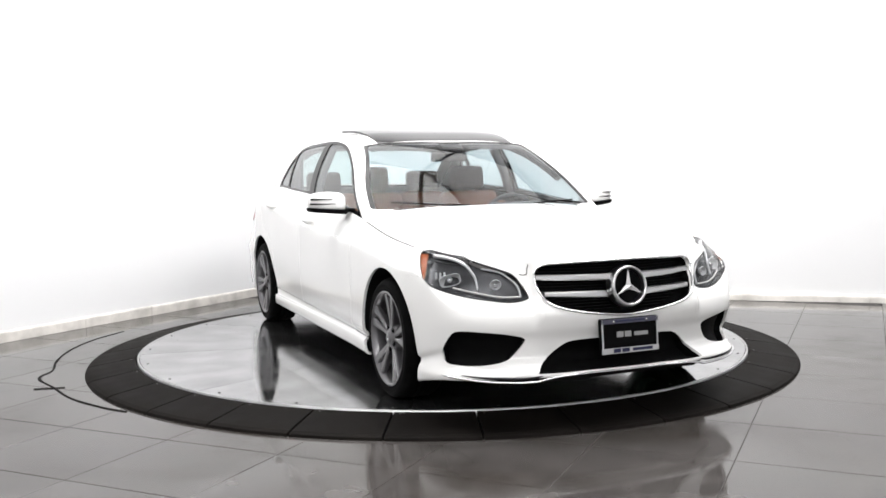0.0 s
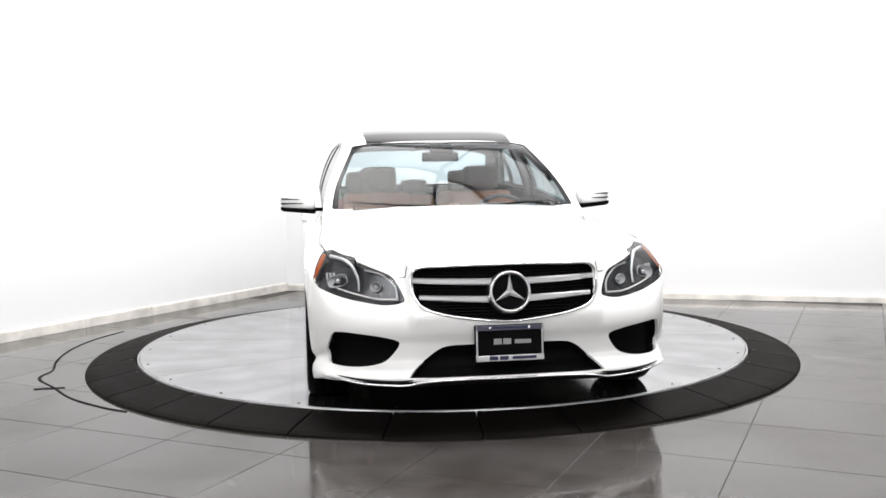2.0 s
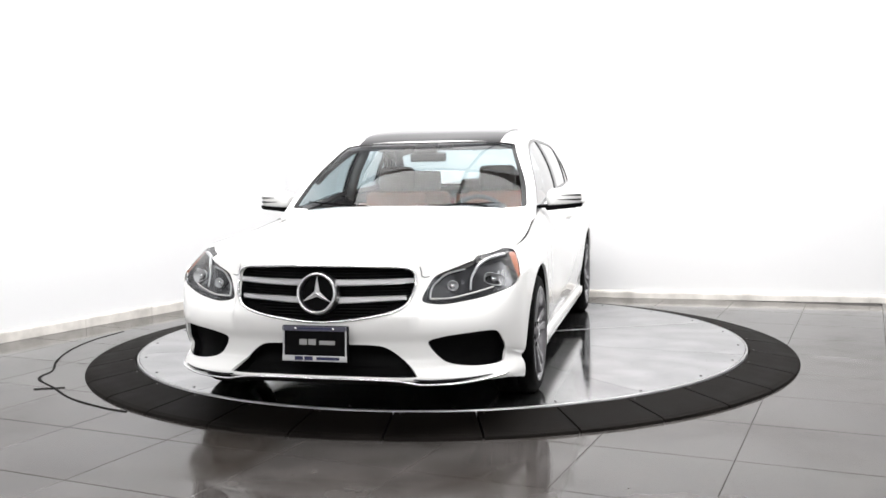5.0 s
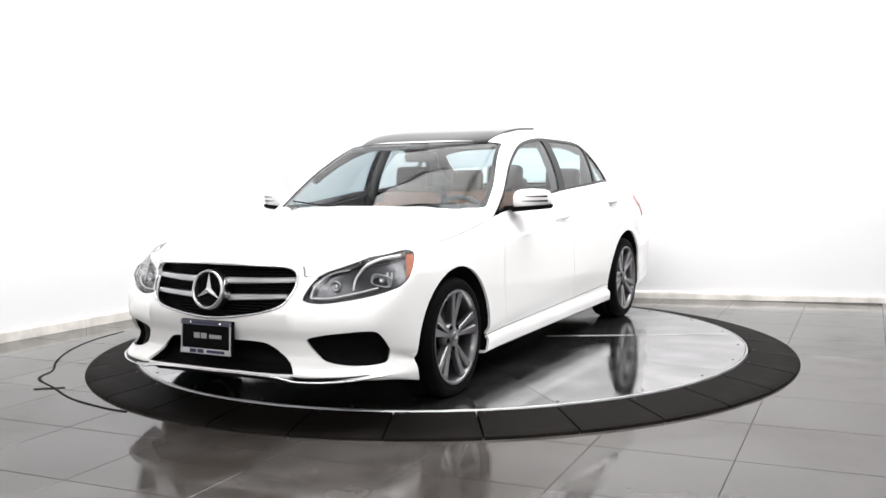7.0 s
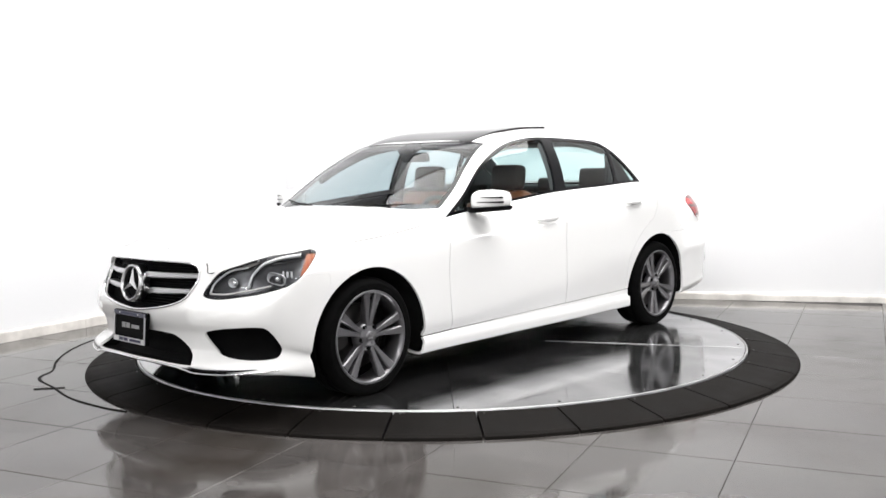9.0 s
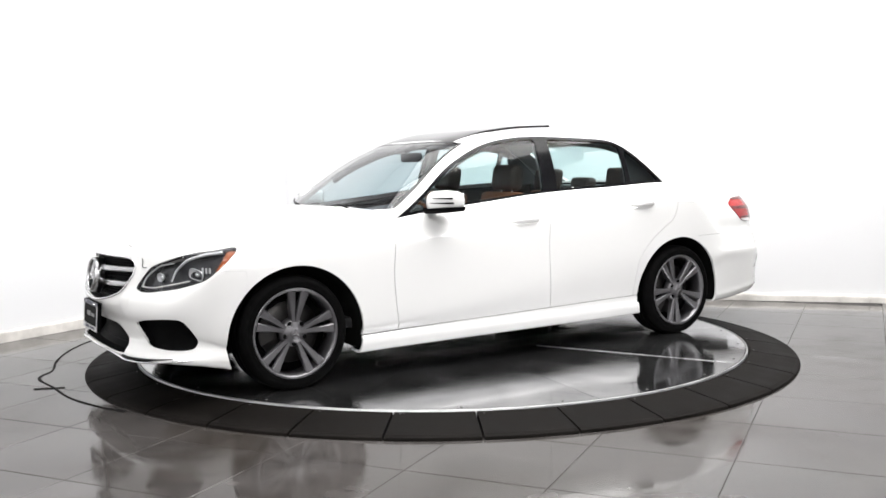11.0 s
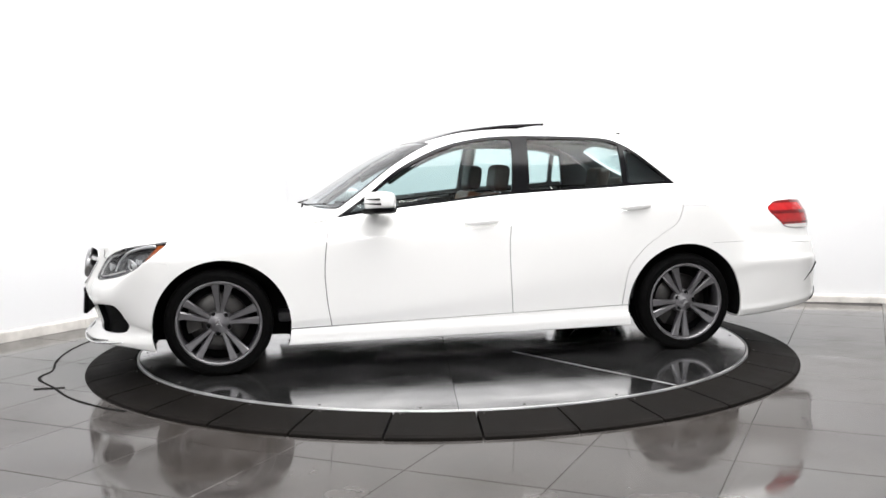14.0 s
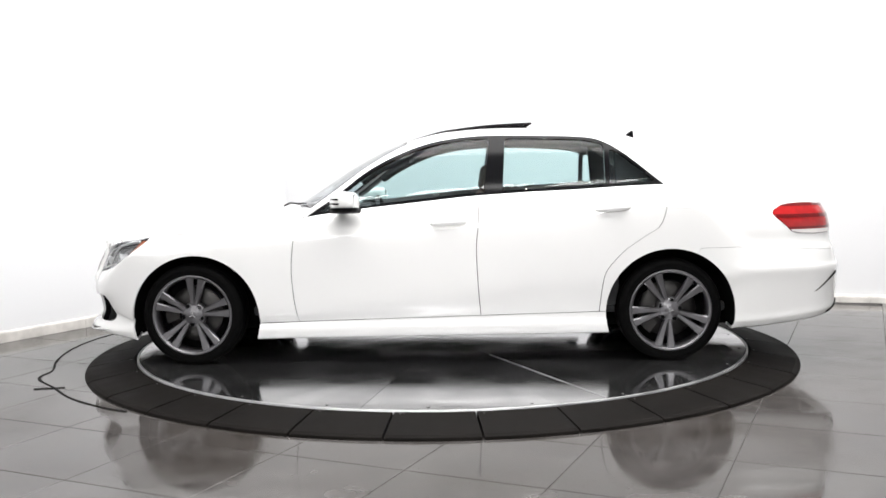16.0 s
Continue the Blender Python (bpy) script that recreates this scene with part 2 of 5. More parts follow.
def studio():
    a, d, b = CORNER, CORNER + ALONG_LEFT * LEFT_LEN, CORNER + ALONG_BACK * BACK_LEN
    c = d + (b - a)
    wall("wall_left", d, a, "plain white painted studio wall meeting the tiled floor")
    wall("wall_back", a, b, "plain white painted studio wall behind the turntable")
    wall("wall_right", b, c, "plain white painted studio wall")
    # out of view: closes the room, white to bounce light onto the car
    wall("wall_front", c, d, "unseen white studio wall behind the viewer, bounces light onto the car")
    baseboard("baseboard_left", d, a, 0.085, 0.022, "scuffed white skirting board with open joints", [6.6, 8.7, 9.9, 10.6])
    baseboard("baseboard_back", a, b, 0.07, 0.03, "white rounded skirting along the studio wall", [3.1, 5.6, 8.0])
    bm = bmesh.new()
    n = Vector((0, 0, 0.12))
    foot = [p + Vector((0, 0, CEILING)) for p in (a, b, c, d)]
    low, top = [bm.verts.new(p) for p in foot], [bm.verts.new(p + n) for p in foot]
    bm.faces.new(low)
    bm.faces.new(top)
    for i in range(4):
        bm.faces.new((low[i], low[(i + 1) % 4], top[(i + 1) % 4], top[i]))
    tagged(part("ceiling", bm, CEIL), "white painted studio ceiling", "ceiling", kind="structure")
    # sub-floor, one slab under the tiles
    bm = bmesh.new()
    t = Vector((0, 0, FLOOR - 0.003))
    low, top = [bm.verts.new(p + t - n) for p in (a, b, c, d)], [bm.verts.new(p + t) for p in (a, b, c, d)]
    bm.faces.new(low)
    bm.faces.new(top)
    for i in range(4):
        bm.faces.new((low[i], low[(i + 1) % 4], top[(i + 1) % 4], top[i]))
    floor = tagged(part("floor", bm, GROUT), "polished grey porcelain tile floor with thin dark joints", "floor", kind="structure")
    return floor


FLOOR_OB = studio()


def ceiling_light(x, y, turn, sx, sy, power=1.0):
    bm = bmesh.new()
    for dx, dy, lx, ly in ((0, sy / 2, sx + 0.06, 0.03), (0, -sy / 2, sx + 0.06, 0.03), (sx / 2, 0, 0.03, sy), (-sx / 2, 0, 0.03, sy)):
        box(bm, (lx, ly, 0.08), pose(dx, dy, 0), 0.004, 1)
    root = new("ceiling_light")
    part("frame", bm, BLACK, root)
    bm = bmesh.new()
    box(bm, (sx, sy, 0.02), pose(0, 0, 0.03))
    part("backing", bm, WALL, root)
    root.matrix_world = pose(x, y, CEILING - 0.05, 0, 0, turn)
    tagged(root, "large white ceiling light panel in a black frame", "light", "ceiling light panels")
    lamp = new("panel_lamp", bpy.data.lights.new("panel_lamp", "AREA"))
    lamp.data.shape, lamp.data.size, lamp.data.size_y, lamp.data.energy = "RECTANGLE", sx - 0.06, sy - 0.06, LAMP_WATTS * sx * sy * power
    lamp.data.color = (1.0, 0.985, 0.97)
    lamp.matrix_world = pose(x, y, CEILING - 0.06, 0, 0, turn)


for col in (-1, 0, 1):
    for row in (-1, 0, 1):
        away = Vector((0.95, -0.3, 0)) + ALONG_BACK * (2.012 * col) + Vector((-ALONG_BACK.y, ALONG_BACK.x, 0)) * (1.712 * row)
        ceiling_light(away.x, away.y, -16.5, 2.0, 1.7, 0.42 if row == 1 and col < 1 else 1.15)
for lx, ly in ((-4.6, -6.3), (-2.4, -6.95), (-0.2, -7.6), (2.0, -8.25)):
    ceiling_light(lx, ly, -16.5, 2.0, 1.0, 2.6)


# ---- turntable ----
DISC_R, RING_R = 2.022, 2.33


def turntable():
    """The disc that turns: wedge-shaped aluminium sheets with open seams and a bright edge band."""
    root = new("turntable_disc")
    tagged(root, "round aluminium-clad turntable disc, scuffed and reflective", "turntable")
    core_v, core_f = lathe([(0.0, -0.05), (DISC_R - 0.01, -0.05), (DISC_R - 0.01, -0.006), (0.0, -0.006)], 128)
    ob = mesh_ob("core", [(x, z, y) for x, y, z in core_v], [f[::-1] for f in core_f], DARK, root)
    gap = 0.003
    # ten wedge-shaped sheets with open seams
    rr = DISC_R - 0.016
    wedge = None
    for k in range(10):
        if wedge is None:
            half = radians(18)
            out = [(gap / 2 / math.sin(half), 0.0)]
            for q in np.linspace(-1, 1, 19):
                w = q * (half - gap / 2 / rr)
                out.append((rr * math.cos(w), rr * math.sin(w)))
            bm = bmesh.new()
            prism(bm, out, 0.006, pose(0, 0, -0.006))
            wedge = part("sheet", bm, ALU, root)
            ob = wedge
        else:
            ob = new("sheet", wedge.data)
            ob.parent = root
        ob.rotation_euler.z = radians(8.4 + 18 + 36 * k)
    bm = bmesh.new()
    box(bm, (1.28, 0.009, 0.002), Matrix.Rotation(radians(116.4), 4, "Z") @ pose(1.36, 0, 0.0012), 0.0006, 1)
    part("seam_strip", bm, EDGE, root, "thin bright seam strip")
    v, f = lathe([(DISC_R - 0.013, -0.006), (DISC_R - 0.013, 0.0006), (DISC_R - 0.002, 0.0006), (DISC_R, -0.001), (DISC_R, -0.05)], 160)
    mesh_ob("edge_band", [(x, z, y) for x, y, z in v], [q[::-1] for q in f], EDGE, root, "dull worn aluminium edge band")
    # screw heads along the rim
    bm = bmesh.new()
    bmesh.ops.create_cone(bm, cap_ends=True, segments=10, radius1=0.009, radius2=0.006, depth=0.003)
    me_ob = part("screw", bm, STEEL, root)
    me_ob.location = (DISC_R - 0.055, 0, 0.0012)
    for i in range(1, 24):
        o = new("screw", me_ob.data)
        o.parent = root
        w = 2 * math.pi * i / 24
        o.location = ((DISC_R - 0.055) * math.cos(w), (DISC_R - 0.055) * math.sin(w), 0.0012)
    return root


def ramp_ring():
    """The still ring of sloping black segments round the disc."""
    root = new("turntable_ramp")
    tagged(root, "black segmented rubber ramp ring round the turntable", "ramp ring")
    count, first = 32, -85.6
    step = 360 / count
    verts, faces, n = [], [], 8
    prof = [(DISC_R + 0.006, FLOOR), (DISC_R + 0.006, -0.010), (DISC_R + 0.016, -0.004), (RING_R - 0.03, FLOOR + 0.022), (RING_R - 0.006, FLOOR + 0.014), (RING_R, FLOOR + 0.004), (RING_R, FLOOR)]
    k = len(prof)
    half = math.radians(step / 2) - 0.0024
    for i in range(n + 1):
        w = -half + 2 * half * i / n
        verts += [(r * math.cos(w), r * math.sin(w), z) for r, z in prof]
    for i in range(n):
        for q in range(k):
            faces.append((i * k + q, i * k + (q + 1) % k, (i + 1) * k + (q + 1) % k, (i + 1) * k + q))
    faces += [tuple(range(k)), tuple(n * k + q for q in range(k))[::-1]]
    seg = mesh_ob("ramp_segment", verts, [f[::-1] for f in faces], RAMP, root, smooth=False)
    seg.rotation_euler.z = radians(first + step / 2)
    for i in range(1, count):
        o = new("ramp_segment", seg.data)
        o.parent = root
        o.rotation_euler.z = radians(first + step / 2 + step * i)
    bm = bmesh.new()
    bmesh.ops.create_cone(bm, cap_ends=True, segments=10, radius1=0.008, radius2=0.006, depth=0.003)
    s = part("screw", bm, STEEL, root)
    for i in range(count):
        o = s if i == 0 else new("screw", s.data)
        o.parent = root
        w = radians(first + step * i + 1.0)
        o.location = ((DISC_R + 0.035) * math.cos(w), (DISC_R + 0.035) * math.sin(w), -0.0075)
    return root


DISC = turntable()
RAMP_RING = ramp_ring()


def floor_line():
    """A dark sealant line on the tiles, round the left of the ramp."""
    pts = smooth_line([(-1.64, -1.70), (-1.80, -1.60), (-2.05, -1.38), (-2.26, -1.10), (-2.40, -0.93), (-2.46, -0.80), (-2.46, -0.62), (-2.56, -0.30), (-2.62, 0.10), (-2.60, 0.50), (-2.50, 0.85)], 8)
    verts, faces = [], []
    for i, p in enumerate(pts):
        d = pts[min(i + 1, len(pts) - 1)] - pts[max(i - 1, 0)]
        d = d / np.linalg.norm(d)
        s = np.array((-d[1], d[0]))
        w = (0.0085 + 0.006 * noise.noise((p[0] * 5, p[1] * 5, 0))) * (1 - 0.55 * max(0.0, (i / len(pts) - 0.72) / 0.28))
        for e, z in ((-w, 0.0005), (-w * 0.6, 0.004), (w * 0.6, 0.004), (w, 0.0005)):
            verts.append((*(p + s * e), FLOOR + z))
    for i in range(len(pts) - 1):
        for q in range(3):
            faces.append((i * 4 + q, i * 4 + q + 1, i * 4 + 5 + q, i * 4 + 4 + q))
    ob = mesh_ob("floor_cable", verts, [f[::-1] for f in faces], CABLE)
    tagged(ob, "thin black cable line lying on the grey tiles", "cable")
    bm = bmesh.new()
    box(bm, (0.17, 0.022, 0.004), pose(-2.27, -1.13, FLOOR + 0.0025, 0, 0, 10), 0.001, 1)
    tagged(part("tape_strip", bm, CABLE), "short strip of black tape stuck across the cable", "tape")


floor_line()


# ---- the car: character lines, in its own space (x ahead, y to its left, z up) ----
def curve(*pairs):
    """A smooth function through (x, value) pairs."""
    xs = np.array([p[0] for p in pairs], float)
    ys = np.array([p[1] for p in pairs], float)
    k = np.argsort(xs)
    xs, ys = xs[k], ys[k]
    d = np.diff(ys) / np.diff(xs)
    m = np.concatenate([[d[0]], [0.0 if a * b <= 0 else 2 * a * b / (a + b) for a, b in zip(d, d[1:])], [d[-1]]])

    def f(x):
        x = np.clip(np.asarray(x, float), xs[0], xs[-1])
        i = np.clip(np.searchsorted(xs, x, side="right") - 1, 0, len(xs) - 2)
        h = xs[i + 1] - xs[i]
        t = (x - xs[i]) / h
        return (ys[i] * (1 + 2 * t) * (1 - t) ** 2 + m[i] * h * t * (1 - t) ** 2 + ys[i + 1] * t * t * (3 - 2 * t) + m[i + 1] * h * t * t * (t - 1))

    return f


def ease(x, a, b):
    t = np.clip((np.asarray(x, float) - a) / (b - a), 0, 1)
    return t * t * (3 - 2 * t)


PLAN = [(2.252, 0), (2.247, 0.15), (2.226, 0.34), (2.180, 0.52), (2.105, 0.69), (1.99, 0.818), (1.845, 0.885), (1.66, 0.910), (1.437, 0.918), (1.15, 0.912), (0.8, 0.902), (0.3, 0.904),
        (-0.3, 0.908), (-0.9, 0.912), (-1.2, 0.918), (-1.437, 0.922), (-1.75, 0.915), (-2.05, 0.89), (-2.28, 0.845), (-2.43, 0.76), (-2.52, 0.62), (-2.57, 0.42), (-2.595, 0.2), (-2.60, 0)]
Z_FOOT = curve((2.30, 0.205), (2.1, 0.19), (1.97, 0.178), (1.85, 0.155), (1.75, 0.135), (1.03, 0.148), (-1.06, 0.168), (-1.85, 0.185), (-2.3, 0.225), (-2.5, 0.262), (-2.6, 0.29))
Z_SHOULDER = curve((2.30, 0.735), (2.15, 0.730), (2.0, 0.738), (1.893, 0.752), (1.70, 0.779), (1.24, 0.814), (0.82, 0.866), (0.735, 0.886), (0.03, 0.965), (-0.316, 0.998), (-0.826, 1.024),
                   (-1.417, 1.047), (-1.8, 1.035), (-2.1, 1.00), (-2.4, 0.965), (-2.6, 0.95))
SHOULDER_IN = curve((2.30, 0.12), (2.2, 0.12), (2.0, 0.135), (1.85, 0.12), (1.66, 0.105), (1.2, 0.10), (0.8, 0.105), (0.0, 0.115), (-0.8, 0.13), (-1.43, 0.16), (-1.9, 0.20), (-2.2, 0.19), (-2.4, 0.17), (-2.6, 0.13))
Z_LINE = curve((2.3, 0.66), (1.7, 0.66), (1.22, 0.708), (-0.145, 0.791), (-0.98, 0.863), (-1.415, 0.905), (-1.9, 0.89), (-2.6, 0.85))
Z_LOW = curve((2.3, 0.3), (1.0, 0.31), (0.54, 0.345), (-0.3, 0.416), (-1.05, 0.49), (-1.8, 0.46), (-2.6, 0.44))
HOOD_Z = curve((2.3, 0.742), (2.15, 0.766), (2.0, 0.806), (1.65, 0.868), (1.25, 0.916), (0.9, 0.949), (0.5, 0.972), (-1.4, 1.06), (-1.8, 1.055), (-2.1, 1.035), (-2.45, 0.99), (-2.6, 0.96))
SPINE_AHEAD, SPINE_BEHIND = 0.95, -1.75
PROFILE_N = 11


def section(px, py):
    """The control points (inset, height) of the body's skin at one place of its plan outline, foot to shoulder."""
    zf, zs, si, zl, zw = (float(g(px)) for g in (Z_FOOT, Z_SHOULDER, SHOULDER_IN, Z_LINE, Z_LOW))
    side = [(0.14, zf + 0.004), (0.035, zf), (0.014, zf + 0.035), (0.014, zf + 0.075), (0.030, zf + 0.105), (0.005, zw), (0.0, 0.5 * (zw + zl)), (0.004, zl), (0.024, zl + 0.022),
            (si * 0.62, 0.35 * zl + 0.65 * zs), (si, zs)]
    nose = [(0.16, zf + 0.004), (0.03, zf), (0.0, zf + 0.02), (0.035, zf + 0.075), (0.045, 0.30), (0.03, 0.37), (0.006, 0.425), (0.012, 0.49), (0.05, 0.56), (0.085, 0.64), (si, zs)]
    tail = [(0.20, zf + 0.004), (0.05, zf), (0.014, zf + 0.035), (0.012, zf + 0.095), (0.006, 0.455), (0.0, 0.535), (0.012, 0.575), (0.03, 0.65), (0.05, 0.70), (0.075, 0.84), (si, zs)]
    a, b = float(ease(px, 1.78, 2.10)), float(ease(-px, 1.55, 1.95))
    return [tuple((1 - a - b) * s[i] + a * n[i] + b * t[i] for i in (0, 1)) for s, n, t in zip(side, nose, tail)]


def nose_step(x, y, z):
    """How far the grille's surround stands ahead of the lamps beside it."""
    ahead = 0.027 * ease(0.462 - y, 0, 0.035) * ease(z, 0.40, 0.52) + 0.075 * ease(z, 0.50, 0.735) * np.clip(1 - (y / 0.46) ** 2, 0, 1)
    lip = 0.022 * ease(0.270 - z, 0, 0.05) * ease(y, 0.15, 0.45)
    return float((ahead + lip) * ease(x, 1.78, 2.08))


def lower_body():
    """The left half of the skin below the windows, as a grid. Extra columns: the way along the profile, the way round the plan."""
    plan = smooth_line([(2.247, -0.15)] + PLAN + [(-2.60, -0.2)], 14)[14:-14]
    plan = plan[plan[:, 1] > -1e-6]
    verts, extra, rows = [], [], len(plan)
    across = None
    for i, (px, py) in enumerate(plan):
        py = max(py, 0.0)
        qx = SPINE_AHEAD if px > SPINE_AHEAD else SPINE_BEHIND if px < SPINE_BEHIND else px
        way = np.array((qx - px, -py))
        length = np.linalg.norm(way)
        way = way / length
        ctrl = section(px, py)
        prof = smooth_line(ctrl, 7)
        n1 = len(prof)
        col = [(px + way[0] * d, py + way[1] * d, z) for d, z in prof]
        ext = [(j / 7, i) for j in range(n1)]
        d0, z0 = prof[-1]
        steps = 30
        for s in range(1, steps + 1):
            t = (s / steps) ** 1.5
            d = d0 + (length - d0) * t
            x = px + way[0] * d
            y = py + way[1] * d
            w = 1 - (1 - t) ** 3.0
            z = (1 - w) * z0 + w * float(HOOD_Z(x))
            col.append((x, y, z))
            ext.append((10 + s / steps, i))
        col = [(x + nose_step(x, y, z), y, z) for x, y, z in col]
        across = len(col)
        verts += col
        extra += ext
    faces = []
    for i in range(rows - 1):
        for j in range(across - 1):
            p = i * across + j
            faces.append((p, p + across, p + across + 1, p + 1))
    return np.array(verts), np.array(extra), faces


ROOF_Z = curve((1.10, 0.80), (0.95, 0.905), (0.80, 1.005), (0.655, 1.10), (0.456, 1.222), (0.259, 1.315), (0.063, 1.374), (-0.132, 1.408), (-0.45, 1.425), (-0.9, 1.413), (-1.15, 1.385), (-1.3, 1.347), (-1.5, 1.26), (-1.7, 1.145), (-1.95, 0.98))
RAIL_Z = curve((1.10, 0.70), (0.95, 0.775), (0.756, 0.893), (0.559, 1.033), (0.38, 1.165), (0.203, 1.262), (0.027, 1.330), (-0.147, 1.366), (-0.356, 1.383), (-0.702, 1.377), (-0.977, 1.355), (-1.15, 1.31), (-1.286, 1.25), (-1.45, 1.16), (-1.7, 1.05), (-1.95, 0.93))
BELT_Y = curve((1.1, 0.80), (0.75, 0.797), (0.0, 0.789), (-0.8, 0.782), (-1.43, 0.762), (-1.95, 0.70))


def belt_z(x):
    return Z_SHOULDER(x)


def side_y(x, z):
    h = np.maximum(np.asarray(z, float) - belt_z(x), -0.05)
    return BELT_Y(x) - 0.16 * h - 0.72 * h * np.abs(h)


def greenhouse():
    """The left half of the skin above the waistline."""
    xs = np.linspace(1.08, -1.93, 150)
    verts, extra, faces = [], [], []
    n_side, n_top = 14, 34
    for i, x in enumerate(xs):
        zb, zr, zc = float(belt_z(x)) - 0.012, float(RAIL_Z(x)), float(ROOF_Z(x))
        zb = min(zb, zr - 0.004)
        yr = float(side_y(x, zr))
        for j in range(n_side + 1):
            z = zb + (zr - zb) * j / n_side
            verts.append((x, float(side_y(x, z)), z))
            extra.append((j / n_side, i))
        power = 2.3 + 3.2 * float(ease(-x, -0.4, 0.1)) * (1 - float(ease(-x, 1.2, 1.6)))
        for s in range(1, n_top + 1):
            w = 1 - (s / n_top) ** 1.35
            verts.append((x, yr * w, zc - (zc - zr) * w ** power))
            extra.append((1 + s / n_top, i))
    k = n_side + n_top + 1
    for i in range(len(xs) - 1):
        for j in range(k - 1):
            p = i * k + j
            faces.append((p, p + k, p + k + 1, p + 1))
    return np.array(verts), np.array(extra), faces


# a skin is (places, extra columns, faces); fields over it cut it along f = 0
def clip(skin, f):
    """The part of the skin on which the field f is above nought."""
    v, e, faces = skin
    f = np.where(np.abs(f) < 1e-7, 1e-7, f)
    nv, ne, index, cut = [], [], {}, {}

    def old(i):
        if i not in index:
            index[i] = len(nv)
            nv.append(v[i])
            ne.append(e[i])
        return index[i]

    def mid(i, j):
        key = (i, j) if i < j else (j, i)
        if key not in cut:
            a, b = key
            t = f[a] / (f[a] - f[b])
            cut[key] = len(nv)
            nv.append(v[a] + (v[b] - v[a]) * t)
            ne.append(e[a] + (e[b] - e[a]) * t)
        return cut[key]

    out = []
    good = f > 0
    for face in faces:
        k = [good[i] for i in face]
        if all(k):
            out.append(tuple(old(i) for i in face))
        elif any(k):
            poly = []
            for q in range(len(face)):
                i, j = face[q], face[(q + 1) % len(face)]
                if good[i]:
                    poly.append(old(i))
                if good[i] != good[j]:
                    poly.append(mid(i, j))
            if len(poly) > 2:
                out.append(tuple(poly))
    return np.array(nv).reshape(-1, 3), np.array(ne).reshape(-1, 2), out


def within(pts, poly):
    """Signed distance to a closed outline, above nought inside."""
    pts = np.asarray(pts, float)
    poly = np.asarray(poly, float)
    best = np.full(len(pts), 1e9)
    inside = np.zeros(len(pts), bool)
    for a, b in zip(poly, np.roll(poly, -1, axis=0)):
        d = b - a
        w = pts - a
        t = np.clip((w @ d) / (d @ d + 1e-12), 0, 1)
        best = np.minimum(best, np.hypot(*(w - t[:, None] * d).T))
        cross = ((a[1] <= pts[:, 1]) != (b[1] <= pts[:, 1])) & (pts[:, 0] < a[0] + d[0] * (pts[:, 1] - a[1]) / (d[1] if abs(d[1]) > 1e-12 else 1e-12))
        inside ^= cross
    return np.where(inside, best, -best)


def normals(v, faces):
    n = np.zeros((len(v), 3))
    for f in faces:
        a, b, c = v[f[0]], v[f[1]], v[f[2]]
        w = np.cross(b - a, c - a)
        if len(f) > 3:
            w = w + np.cross(v[f[2]] - a, v[f[3]] - a)
        for i in f:
            n[i] += w
    return n / (np.linalg.norm(n, axis=1)[:, None] + 1e-12)


def rimmed(skin, depth, inset=0.0):
    """Places and faces of the skin with its open edges turned inwards by depth."""
    v, _, faces = skin
    n = normals(v, faces)
    v = v - n * inset
    edges = {}
    for f in faces:
        for q in range(len(f)):
            i, j = f[q], f[(q + 1) % len(f)]
            edges[(i, j)] = True
    open_edges = [(i, j) for i, j in edges if (j, i) not in edges and not (abs(v[i][1]) < 1e-4 and abs(v[j][1]) < 1e-4)]
    verts, out, dup = list(v), list(faces), {}
    for i, j in open_edges:
        for k in (i, j):
            if k not in dup:
                dup[k] = len(verts)
                verts += [v[k], v[k] - n[k] * depth]
        out.append((dup[j], dup[i], dup[i] + 1, dup[j] + 1))
    return verts, out


def panel(name, skin, mat, parent, label="", side="both", depth=0.014, inset=0.0):
    """A body panel. side: left, right, or both halves as one piece that crosses the middle."""
    verts, faces = rimmed(skin, depth, inset)
    verts = [np.array(p, float) for p in verts]
    if side == "right":
        verts = [p * (1, -1, 1) for p in verts]
        faces = [f[::-1] for f in faces]
    elif side == "both":
        k = len(verts)
        twin = {}
        more = []
        for i, p in enumerate(verts):
            if abs(p[1]) < 1e-4:
                p[1] = 0.0
                twin[i] = i
            else:
                twin[i] = k + len(more)
                more.append(p * (1, -1, 1))
        faces = list(faces) + [tuple(twin[i] for i in f[::-1]) for f in faces]
        verts += more
    return mesh_ob(name, verts, faces, mat, parent, label)


CAR = new("sedan")
tagged(CAR, "white four-door sedan, grey alloy wheels, tan seats, sunroof tilted open", "car")
LOWER = lower_body()
UPPER = greenhouse()
from mathutils.bvhtree import BVHTree

SKIN_TREE = BVHTree.FromPolygons([tuple(map(float, p)) for p in LOWER[0]], LOWER[2])


def on_front(y, z):
    hit = SKIN_TREE.ray_cast(Vector((4, y, z)), Vector((-1, 0, 0)))[0]
    return hit.x if hit else 2.0


def on_side(x, z):
    hit = SKIN_TREE.ray_cast(Vector((x, 3, z)), Vector((0, -1, 0)))[0]
    return hit.y if hit else 0.9


def on_top(x, y):
    hit = SKIN_TREE.ray_cast(Vector((x, y, 3)), Vector((0, 0, -1)))[0]
    return hit.z if hit else 0.9


GAP = 0.0022
ARCHES = ((1.419, 0.272, 0.391), (-1.440, 0.287, 0.383))


